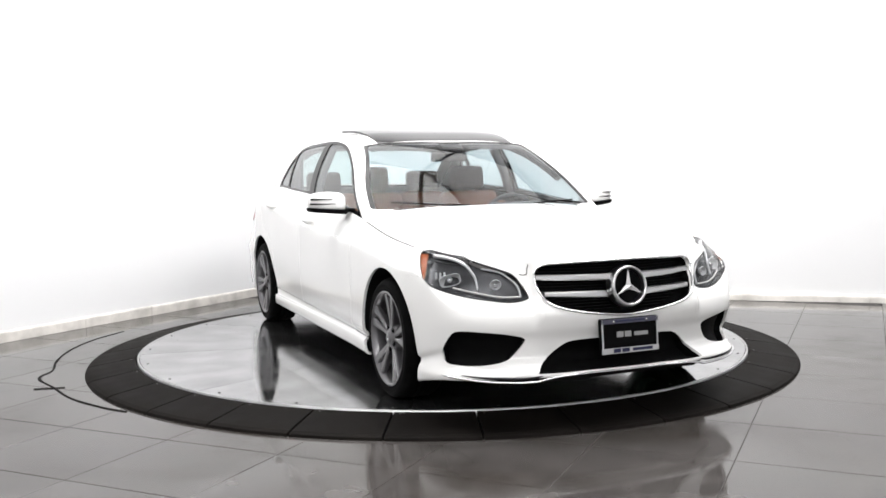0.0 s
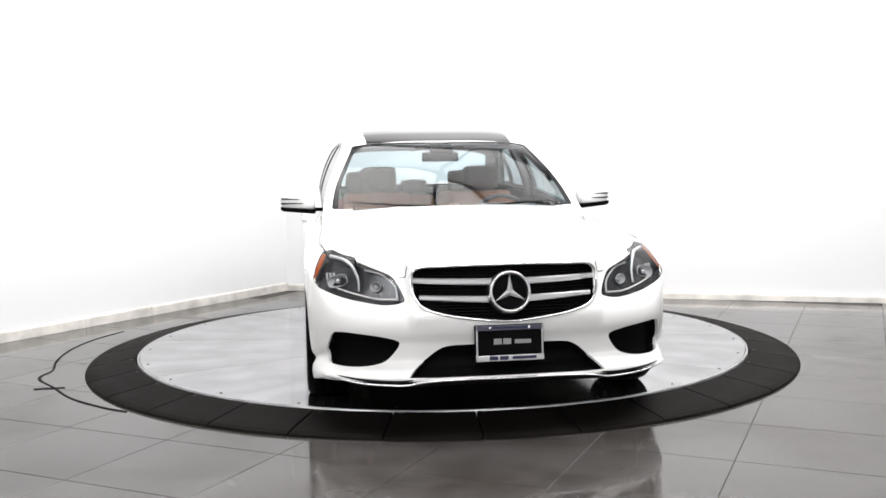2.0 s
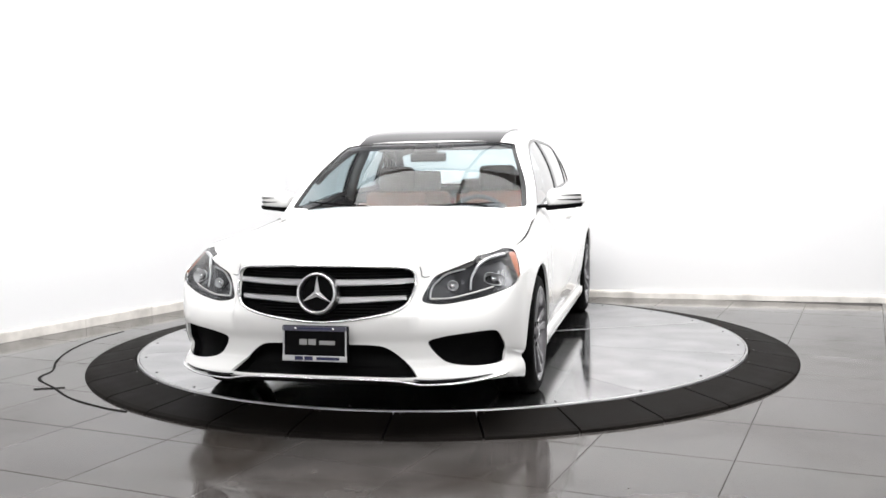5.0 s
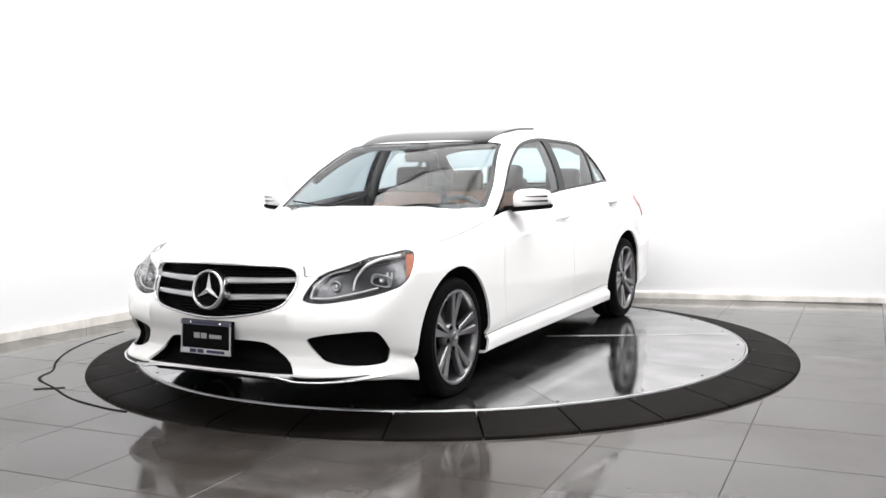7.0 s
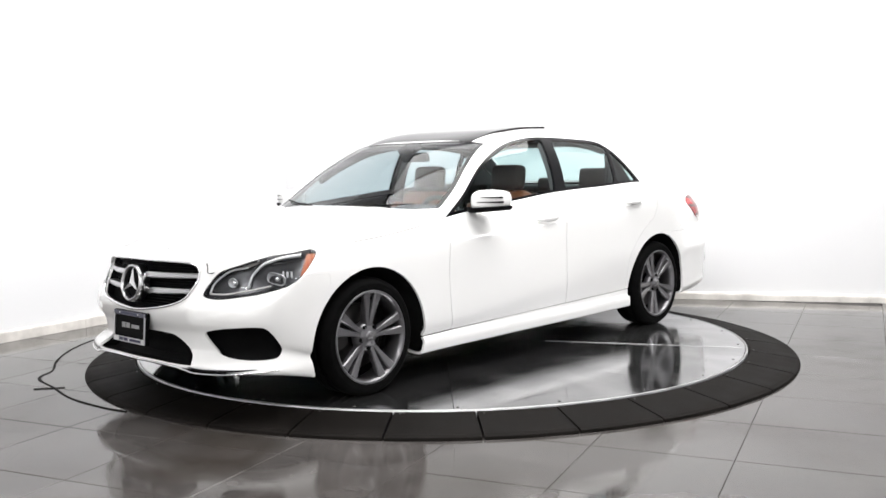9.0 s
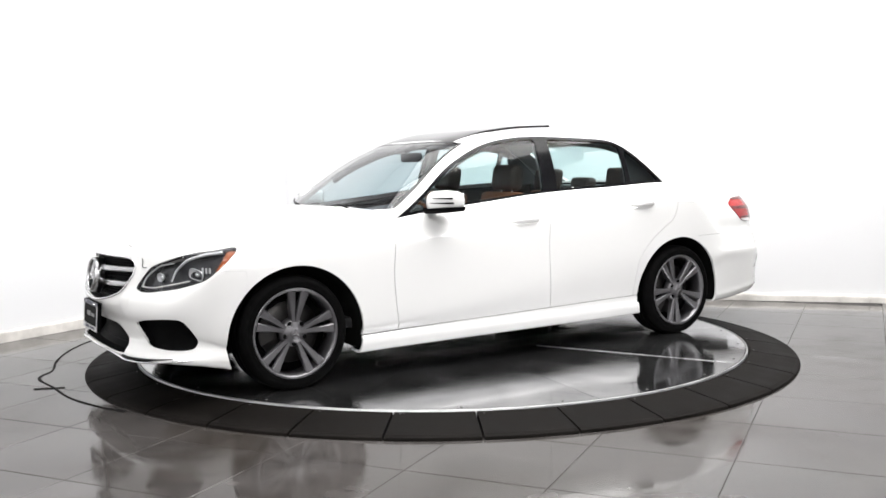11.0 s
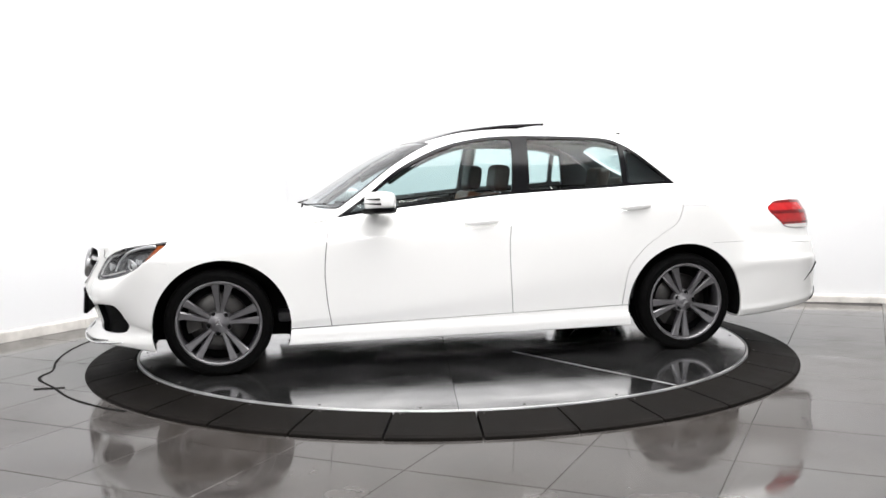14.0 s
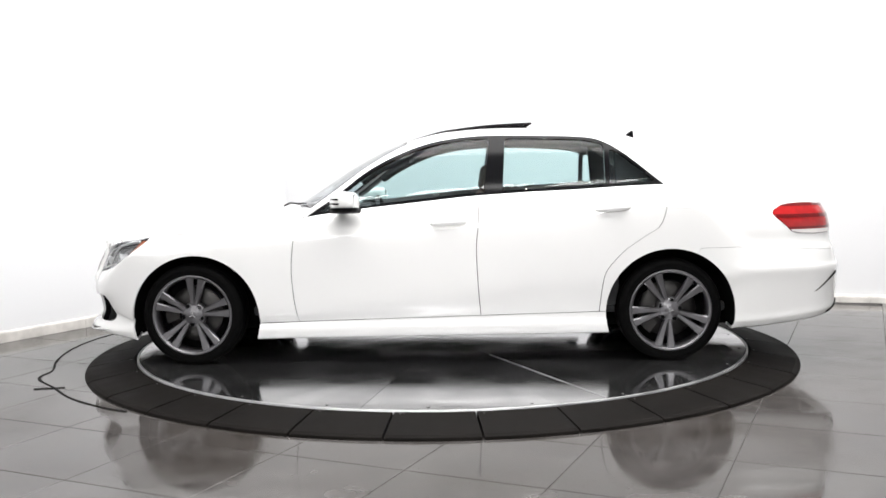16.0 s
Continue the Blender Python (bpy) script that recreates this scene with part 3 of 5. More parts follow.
def arch_field(v, grow=0.0):
    f = np.full(len(v), 9.0)
    for cx, cz, r in ARCHES:
        d = np.hypot(v[:, 0] - cx, v[:, 2] - cz) - r - grow
        low = np.where(v[:, 2] < cz, np.maximum(np.abs(v[:, 0] - cx) - r * 1.0 - grow, d), d)
        f = np.minimum(f, np.where(v[:, 1] > 0.45, low, 9.0))
    return f


def fan(v, x0, back=False):
    """Places as (way round the corner, height), in metres, about a post in the middle of the car."""
    a = np.arctan2(v[:, 1], (x0 - v[:, 0]) if back else (v[:, 0] - x0))
    return np.stack([a * 1.1, v[:, 2]], 1)


def fan_line(pairs):
    return smooth_line([(radians(a) * 1.1, z) for a, z in pairs], 6, True)


HEAD_LINE = fan_line([(47.0, 0.757), (45.6, 0.771), (42.8, 0.776), (39.0, 0.764), (34.9, 0.741), (31.2, 0.716), (27.5, 0.692), (24.6, 0.668), (23.0, 0.630), (21.5, 0.578), (21.6, 0.556), (25.0, 0.543), (30.0, 0.554), (34.9, 0.570), (39.9, 0.598), (42.6, 0.625), (44.4, 0.662), (45.9, 0.708)])
TAIL_LINE = fan_line([(68.8, 0.867), (65.5, 0.900), (62.5, 0.918), (55, 0.925), (47, 0.920), (32, 0.905), (27, 0.875), (28, 0.80), (35, 0.755), (46, 0.742), (60.5, 0.748), (64.3, 0.786)])
GRILLE_LINE = smooth_line([(-0.30, 0.722), (0.0, 0.727), (0.30, 0.719), (0.395, 0.710), (0.430, 0.686), (0.437, 0.648), (0.429, 0.598), (0.394, 0.541), (0.310, 0.508), (0.160, 0.483), (0.0, 0.471), (-0.16, 0.483), (-0.42, 0.60)], 6, True)
INTAKE_LINE = smooth_line([(-0.25, 0.361), (0.0, 0.363), (0.23, 0.361), (0.31, 0.346), (0.385, 0.288), (0.450, 0.232), (0.42, 0.222), (0.0, 0.222), (-0.40, 0.222), (-0.40, 0.30)], 5, True)
FOG_LINE = fan_line([(22.2, 0.371), (24.8, 0.396), (29.2, 0.410), (34.6, 0.416), (37.0, 0.400), (39.2, 0.325), (39.2, 0.284), (37.8, 0.258), (32.4, 0.254), (27.2, 0.268), (24.6, 0.298)])


def line_x(pairs):
    """A shut line that runs upwards: its x for a height."""
    return curve(*[(z, x) for x, z in pairs])


DOOR_A = line_x([(0.735, 0.90), (0.790, 0.84), (0.818, 0.702), (0.828, 0.566), (0.816, 0.394), (0.792, 0.25)])
DOOR_B = line_x([(-0.310, 1.02), (-0.300, 0.82), (-0.288, 0.69), (-0.295, 0.485), (-0.310, 0.28)])
DOOR_C = line_x([(-1.432, 1.06), (-1.415, 0.93), (-1.378, 0.81), (-1.279, 0.743), (-1.147, 0.644), (-1.048, 0.51), (-1.017, 0.296)])


def sill_z(x):
    return 0.252 + (0.79 - x) * 0.0244


def lower_panels():
    """Cuts the lower skin into panels with open shut lines."""
    body = clip(LOWER, arch_field(LOWER[0]))
    # apertures
    v = body[0]
    f_head = np.where(v[:, 0] > 1.3, np.minimum(within(fan(v, 0.95), HEAD_LINE), (10.12 - body[1][:, 0]) * 0.3), -9.0)
    head = clip(body, f_head - 0.002)
    body = clip(body, -f_head - 0.001)
    v = body[0]
    f_tail = np.where(v[:, 0] < -1.9, within(fan(v, -1.75, True), TAIL_LINE), -9.0)
    tail = clip(body, f_tail - 0.002)
    body = clip(body, -f_tail - 0.001)
    holes = {}
    for key, line in (("grille", GRILLE_LINE), ("intake", INTAKE_LINE), ("fog", FOG_LINE)):
        v = body[0]
        f = np.where((v[:, 0] > 1.75) & (body[1][:, 0] > 1.4) & (body[1][:, 0] < 10.3), within(fan(v, 0.95) if key == "fog" else v[:, 1:], line), -9.0)
        holes[key] = clip(body, f)
        body = clip(body, -f)

    def cut(skin, fn, gap=GAP):
        f = fn(skin[0], skin[1])
        return clip(skin, f - gap), clip(skin, -f - gap)

    # bonnet
    def f_hood(v, e):
        return np.minimum(np.minimum((e[:, 0] - 10) * 0.045, 2.075 - 0.45 * np.maximum(v[:, 1] - 0.30, 0) ** 1.2 - v[:, 0]), v[:, 0] - 0.62)

    hood, body = cut(body, f_hood)
    hood = clip(hood, hood[0][:, 0] - (0.915 - 0.24 * (hood[0][:, 1] / 0.75) ** 2))
    panel("bonnet", hood, PAINT, CAR, "long white bonnet")
    # black bars added in the bonnet's side joints, standing for the gap's shade
    line = LOWER[0][(np.abs(LOWER[1][:, 0] - 10) < 1e-6) & (LOWER[0][:, 0] > 0.70) & (LOWER[0][:, 0] < 1.64)][::2]
    for s in (1, -1):
        v, f = tube(line * (1, s, 1) + (0, s * 0.001, -0.0004), 0.0015, 6)
        mesh_ob("bonnet_gap_shade", v, f, BLACK, CAR)
    # the same joint shade as a black bar, from headlight to grille corner
    for s in (1, -1):
        edge = smooth_line([(0.488, 0.668), (0.472, 0.664), (0.456, 0.668), (0.452, 0.690), (0.446, 0.712)], 5)
        v, f = tube([(on_front(y, z) + 0.0006, s * y, z) for y, z in edge], 0.0022, 6)
        mesh_ob("bonnet_gap_shade", v, f, BLACK, CAR)
    # inner deck is open under the cabin
    v, e = body[0], body[1]
    deck = np.maximum(10.05 - e[:, 0], np.maximum(v[:, 0] - 1.6, -1.62 - v[:, 0]))
    body = clip(body, deck)
    # boot lid
    lid, body = cut(body, lambda v, e: np.minimum(np.minimum(-1.70 - v[:, 0], 0.50 - v[:, 1]), v[:, 2] - 0.72), 0.0012)
    panel("boot_lid", lid, PAINT, CAR)
    # rear bumper
    rear, body = cut(body, lambda v, e: np.minimum(-1.60 - v[:, 0], 0.672 + 0.055 * np.minimum(v[:, 0] + 1.9, 0) - v[:, 2]), 0.0008)
    panel("rear_bumper", rear, PAINT, CAR)
    # front bumper
    front, body = cut(body, lambda v, e: np.minimum(v[:, 0] - 1.70, np.where(v[:, 0] > 1.95, 9, 0.655 - v[:, 2])), 0.0002)
    panel("front_bumper", front, PAINT, CAR, "white sporty front bumper with large air intakes")
    for side in ("left", "right"):
        rest = body
        sill, rest = cut(rest, lambda v, e: np.minimum(np.minimum(1.15 - v[:, 0], v[:, 0] + 1.12), sill_z(v[:, 0]) - v[:, 2]))
        panel("side_skirt", sill, PAINT, CAR, "", side)
        fender, rest = cut(rest, lambda v, e: v[:, 0] - DOOR_A(v[:, 2]))
        panel("front_wing", fender, PAINT, CAR, "", side)
        door, rest = cut(rest, lambda v, e: v[:, 0] - DOOR_B(v[:, 2]))
        d1 = panel("front_door", door, PAINT, CAR, "", side)
        door, rest = cut(rest, lambda v, e: v[:, 0] - DOOR_C(v[:, 2]))
        d2 = panel("rear_door", door, PAINT, CAR, "", side)
        panel("rear_wing", rest, PAINT, CAR, "", side)
        door_handle(d1, side, -0.123, 0.836)
        door_handle(d2, side, -1.100, 0.907)
        # door glass trim strip along the waist is part of the trim above
        headlight(head, side)
        tail_lamp(tail, side)
        panel("fog_recess", holes["fog"], BLACK, CAR, "black honeycomb air intake", side, 0.0, 0.045)
        rim_of(holes["fog"], side)
    panel("grille_back", holes["grille"], BLACK, CAR, "", "both", 0.0, 0.05)
    panel("intake_back", holes["intake"], BLACK, CAR, "black lower air intake mesh", "both", 0.0, 0.06)
    rim_of(holes["intake"], "both")
    rim_of(holes["grille"], "both")
    # dark inner shell behind all joints
    inner = clip(LOWER, arch_field(LOWER[0], 0.004))
    v, e = inner[0], inner[1]
    inner = clip(inner, np.maximum(10.0 - e[:, 0], np.maximum(v[:, 0] - 0.93, -1.70 - v[:, 0])))
    for line, test in ((GRILLE_LINE, 0), (INTAKE_LINE, 0), (FOG_LINE, 1), (HEAD_LINE, 1), (TAIL_LINE, 2)):
        v = inner[0]
        if test == 0:
            f = np.where((v[:, 0] > 1.75) & (inner[1][:, 0] > 1.4), within(v[:, 1:], line), -9.0)
        else:
            f = np.where(np.abs(v[:, 0]) > 1.3, within(fan(v, (0.95, -1.75)[test - 1], test == 2), line), -9.0)
            f = np.where((v[:, 0] > 0) == (test == 1), f, -9.0)
        inner = clip(inner, -f)
    panel("inner_shell", inner, DARK, CAR, "", "both", 0.0, 0.016)


def rim_of(skin, side, mat=BLACK):
    """The inward walls of an opening."""
    verts, faces = rimmed(skin, 0.05, 0.0125)
    n = len(skin[2])
    faces = faces[n:]
    verts = [np.array(p, float) for p in verts]
    if side == "both":
        k = len(verts)
        faces = faces + [tuple(i + k for i in f[::-1]) for f in faces]
        verts = verts + [p * (1, -1, 1) for p in verts]
    elif side == "right":
        verts = [p * (1, -1, 1) for p in verts]
        faces = [f[::-1] for f in faces]
    mesh_ob("opening_wall", verts, faces, mat, CAR)


def sided(verts, faces, side):
    if side == "right":
        return [np.array(p) * (1, -1, 1) for p in verts], [f[::-1] for f in faces]
    return verts, faces


def door_handle(door, side, x, z):
    y = on_side(x, z)
    s = 1 if side == "left" else -1
    # recess bowl, dark at its ends, and a bowed bar across it
    t = bmesh.new()
    bmesh.ops.create_uvsphere(t, u_segments=24, v_segments=10, radius=1)
    bmesh.ops.transform(t, matrix=pose(x, s * (y - 0.0035), z - 0.004) @ Matrix.Diagonal((0.085, 0.006, 0.030, 1)), verts=t.verts[:])
    part("handle_recess", t, PAINT, door, "", True)
    pts = [(x + 0.108 * q, s * (y + 0.006 + 0.026 * (1 - q ** 4)), z + 0.006 - 0.006 * q) for q in np.linspace(-1, 1, 17)]
    v, f = tube(pts, [0.007 + 0.014 * (1 - q ** 4) for q in np.linspace(-1, 1, 17)], 10)
    ob = mesh_ob("door_handle", v, f, PAINT, door)


def headlight(skin, side):
    s = 1 if side == "left" else -1
    lens = panel("headlight", skin, LENS, CAR, "clear headlight with dark housing, chrome light strip and amber reflector", side, 0.004)
    panel("housing", skin, LAMP_GREY, lens, "", side, 0.0, 0.038)
    # side walls of the housing
    verts, faces = rimmed(skin, 0.042)
    verts, faces = sided(verts, faces[len(skin[2]):], side)
    mesh_ob("bezel", verts, [f[::-1] for f in faces], LAMP_GREY, lens)
    v, n = skin[0], normals(skin[0], skin[2])
    places = fan(v, 0.95)

    def at(a, z, deep):
        """A place deep under the lens, by the angle round the corner and the height."""
        q = np.array((radians(a) * 1.1, z))
        i = np.argmin(np.hypot(*(places - q).T))
        p = v[i] - n[i] * deep
        return np.array((p[0], s * p[1], p[2]))

    # amber patch at the outer end
    f = np.minimum(places[:, 0] - np.radians(44.1 + (places[:, 1] - 0.70) * 11) * 1.1, 0.755 - places[:, 1])
    panel("side_reflector", clip(skin, f), AMBER, lens, "amber side reflector", side, 0.0, 0.006)
    # upper lid of the housing, lighter than its floor
    lid = fan_line([(45.5, 0.775), (42.0, 0.782), (34.9, 0.750), (27.5, 0.700), (25.0, 0.672), (31.2, 0.700), (37.0, 0.742), (42.5, 0.764)])
    panel("lamp_lid", clip(skin, within(places, lid)), LAMP_LID, lens, "", side, 0.0, 0.020)
    # silver blades: a broad one across the lamp, a thin one round its inner end
    for pts, r0, r1 in (([(43.2, 0.757, 0.012), (38.8, 0.744, 0.012), (35.2, 0.713, 0.014), (33.4, 0.682, 0.015), (32.5, 0.649, 0.017), (31.8, 0.606, 0.02)], 0.0095, 0.0045),
                        ([(31.5, 0.704, 0.016), (27.6, 0.683, 0.014), (25.1, 0.660, 0.012), (23.7, 0.619, 0.010), (22.9, 0.573, 0.010)], 0.004, 0.0052)):
        line = smooth_line([at(*p) for p in pts], 5)
        a, b = tube(line, list(np.linspace(r0, r1, len(line))), 8)
        mesh_ob("light_guide", a, b, SILVER, lens, "silver light strip")
    line = smooth_line([at(*p) for p in ((22.9, 0.566, 0.010), (26.7, 0.576, 0.010), (30.2, 0.587, 0.010), (33.8, 0.599, 0.011), (37.0, 0.611, 0.012))], 6)
    a, b = tube(line, 0.0042, 8)
    mesh_ob("running_lamp", a, b, WHITE_LENS, lens, "thin white running light strip")
    # lamp units: a broad chrome bowl with a clear ball, split by upright fins
    for a, z, r, wide in ((38.0, 0.648, 0.026, 1.8), (28.0, 0.626, 0.021, 1.1)):
        c = at(a, z, 0.022)
        v1, f1 = lathe([(r * 0.30, -0.022), (r * 0.7, -0.014), (r, 0.002), (r * 1.10, 0.008), (r * 1.16, 0.002)], 28)
        if wide > 1.5:  # the outer unit is squarish
            v1 = [(math.copysign(abs(x / r) ** 0.6, x) * r, y, math.copysign(abs(q / r) ** 0.6, q) * r) for x, y, q in v1]
        w = radians(a * 0.62) * s
        rot = Matrix.Translation(c) @ Matrix.Rotation(w - math.pi / 2, 4, "Z") @ Matrix.Rotation(radians(-14) * s, 4, "Y") @ Matrix.Diagonal((wide, 1, 1, 1))
        mesh_ob("reflector_bowl", [rot @ Vector(p) for p in v1], f1, SILVER, lens)
        t = bmesh.new()
        bmesh.ops.create_uvsphere(t, u_segments=20, v_segments=12, radius=r * 0.55)
        bmesh.ops.transform(t, matrix=rot @ pose(0, -0.010, 0) @ Matrix.Diagonal((1 / wide, 1, 1, 1)), verts=t.verts[:])
        part("projector", t, CHROME, lens, "", True)
    for a in (39.6, 40.6, 41.6):
        c = at(a, 0.668, 0.018)
        t = bmesh.new()
        box(t, (0.005, 0.010, 0.030), pose(*c, 0, 0, 40 * s), 0.002)
        part("reflector_fin", t, SILVER, lens)


def tail_lamp(skin, side):
    lamp = panel("tail_lamp", skin, RED, CAR, "red tail lamp with a pale lower strip", side, 0.02, -0.004)
    p = fan(skin[0], -1.75, True)
    low = clip(skin, 0.768 - p[:, 1])
    panel("reversing_strip", low, WHITE_LENS, lamp, "pale reversing light strip", side, 0.0, -0.006)
    for z0, z1 in ((0.773, 0.783), (0.836, 0.857), (0.903, 0.93)):
        band = clip(skin, p[:, 1] - z0)
        band = clip(band, z1 - band[0][:, 2])
        if len(band[2]):
            panel("lamp_band", band, RED_DARK, lamp, "", side, 0.0, -0.006)


# ---- windows, pillars and roof ----
WINDOW_LINE = smooth_line([(0.745, 0.884), (0.640, 0.955), (0.546, 1.022), (0.375, 1.154), (0.203, 1.246), (0.029, 1.312), (-0.146, 1.347), (-0.356, 1.363), (-0.704, 1.357), (-0.979, 1.341), (-1.097, 1.300), (-1.179, 1.249), (-1.276, 1.171), (-1.375, 1.089), (-1.432, 1.044)], 5)
WINDOW_LINE = np.concatenate([WINDOW_LINE, [(x, float(belt_z(x)) - 0.004) for x in np.linspace(-1.42, 0.70, 30)]])


def cabin_panels():
    skin = UPPER
    v = skin[0]
    f = np.where(skin[1][:, 0] <= 1.02, within(v[:, [0, 2]], WINDOW_LINE), -9.0)
    f = np.where(skin[1][:, 0] > 1.0, np.minimum(f, -0.002 - (skin[1][:, 0] - 1) * 0.2), f)
    openings = clip(skin, f)
    rest = clip(skin, -f)
    # glass panes inside the black trim
    panes = (("front_door_glass", 0.66, lambda z: -0.338 - (z - 1.0) * 0.10), ("rear_door_glass", lambda z: -0.450 - (z - 1.0) * 0.06, lambda z: -1.070 + 0 * z), ("quarter_glass", lambda z: -1.102 + 0 * z, -1.6))
    trim = openings
    glass_skins = []
    for name, a, b in panes:
        v = openings[0]
        edge = within(v[:, [0, 2]], WINDOW_LINE) - 0.019
        z = v[:, 2]
        hi = (a(z) if callable(a) else a) - v[:, 0]
        lo = v[:, 0] - (b(z) if callable(b) else b)
        g = np.minimum(np.minimum(edge, hi), lo)
        glass_skins.append((name, clip(openings, g)))
        v = trim[0]
        edge = within(v[:, [0, 2]], WINDOW_LINE) - 0.019
        z = v[:, 2]
        g = np.minimum(np.minimum(edge, (a(z) if callable(a) else a) - v[:, 0]), v[:, 0] - (b(z) if callable(b) else b))
        trim = clip(trim, -g)
    for side in ("left", "right"):
        panel("window_trim", trim, GLOSS_BLACK, CAR, "gloss black window surround and pillar trim", side, 0.02)
        panel("pillar_cover", trim, ROOF_CLOTH, CAR, "", side, 0.0, 0.022)
        for name, g in glass_skins:
            panel(name, g, SIDE_GLASS, CAR, "", side, 0.0, 0.005).visible_shadow = False

    def rail(v):
        return side_y(v[:, 0], RAIL_Z(v[:, 0]))

    # windscreen
    v, e = rest[0], rest[1]
    f = np.minimum(np.minimum(v[:, 0] - (0.185 - 0.055 * (v[:, 1] / 0.58) ** 2), rail(v) - 0.075 + 0.022 * ease(v[:, 0], 0.2, 0.6) - v[:, 1]), (e[:, 0] - 1) * 2)
    f = np.minimum(f, 0.96 - 0.24 * (v[:, 1] / 0.75) ** 2 - v[:, 0])
    screen = clip(rest, f)
    rest = clip(rest, -f)
    v = screen[0]
    edge = np.minimum(v[:, 0] - (0.185 - 0.055 * (v[:, 1] / 0.58) ** 2) - 0.016, rail(v) - 0.100 + 0.014 * ease(v[:, 0], 0.2, 0.6) - v[:, 1])
    panel("windscreen", clip(screen, edge), WIND, CAR, "clear laminated windscreen", "both", 0.0, 0.002).visible_shadow = False
    panel("windscreen_border", clip(screen, -edge), GLOSS_BLACK, CAR, "", "both", 0.006, 0.001)
    # back window
    v, e = rest[0], rest[1]
    f = np.minimum(np.minimum(-1.315 - v[:, 0], rail(v) - 0.11 - v[:, 1]), (e[:, 0] - 1) * 2)
    back = clip(rest, f)
    rest = clip(rest, -f)
    panel("back_window", back, SIDE_GLASS, CAR, "", "both", 0.0, 0.002).visible_shadow = False
    # roof glass: a tilted panel ahead of a fixed one
    v, e = rest[0], rest[1]
    half = 0.485

    def slab(v, a, b):
        d = np.minimum(np.minimum(a - v[:, 0], v[:, 0] - b), half - v[:, 1])
        return np.where(v[:, 2] > 1.25, d, -9.0)

    tilt = clip(rest, slab(v, 0.160, -0.655) - 0.003)
    fixed = clip(rest, slab(v, -0.68, -1.20))
    rest = clip(rest, -np.maximum(slab(v, 0.160, -0.655), slab(v, -0.68, -1.20)))
    # the strip of skin behind the bonnet's edge, and the roof frame
    v = rest[0]
    rest = clip(rest, 0.80 - v[:, 0])
    panel("roof", rest, PAINT, CAR, "white roof frame and pillars", "both", 0.02)
    panel("roof_glass", fixed, ROOF_GLASS, CAR, "fixed black panorama roof glass", "both", 0.01, 0.001)
    hinge = np.array((0.16, 0, float(ROOF_Z(0.16))))
    t = radians(2.5)
    tv = tilt[0] - hinge
    turned = np.stack([tv[:, 0] * math.cos(t) + tv[:, 2] * math.sin(t), tv[:, 1], -tv[:, 0] * math.sin(t) + tv[:, 2] * math.cos(t)], 1) + hinge - (0, 0, 0.002)
    panel("sunroof", (turned, tilt[1], tilt[2]), ROOF_GLASS, CAR, "black glass sunroof tilted up at its rear", "both", 0.014, -0.001)
    # lining
    lining = rest
    panel("headlining", lining, ROOF_CLOTH, CAR, "", "both", 0.0, 0.024)
    lip = clip(UPPER, np.where(UPPER[0][:, 2] > 1.25, np.minimum(np.minimum(-0.05 - UPPER[0][:, 0], UPPER[0][:, 0] + 1.24), 0.53 - UPPER[0][:, 1]), -9))
    panel("sunroof_blind", lip, ROOF_CLOTH, CAR, "", "both", 0.0, 0.035)


# ---- wheels ----
HUB_Z, TYRE_R, RIM_R = 0.302, 0.309, 0.241


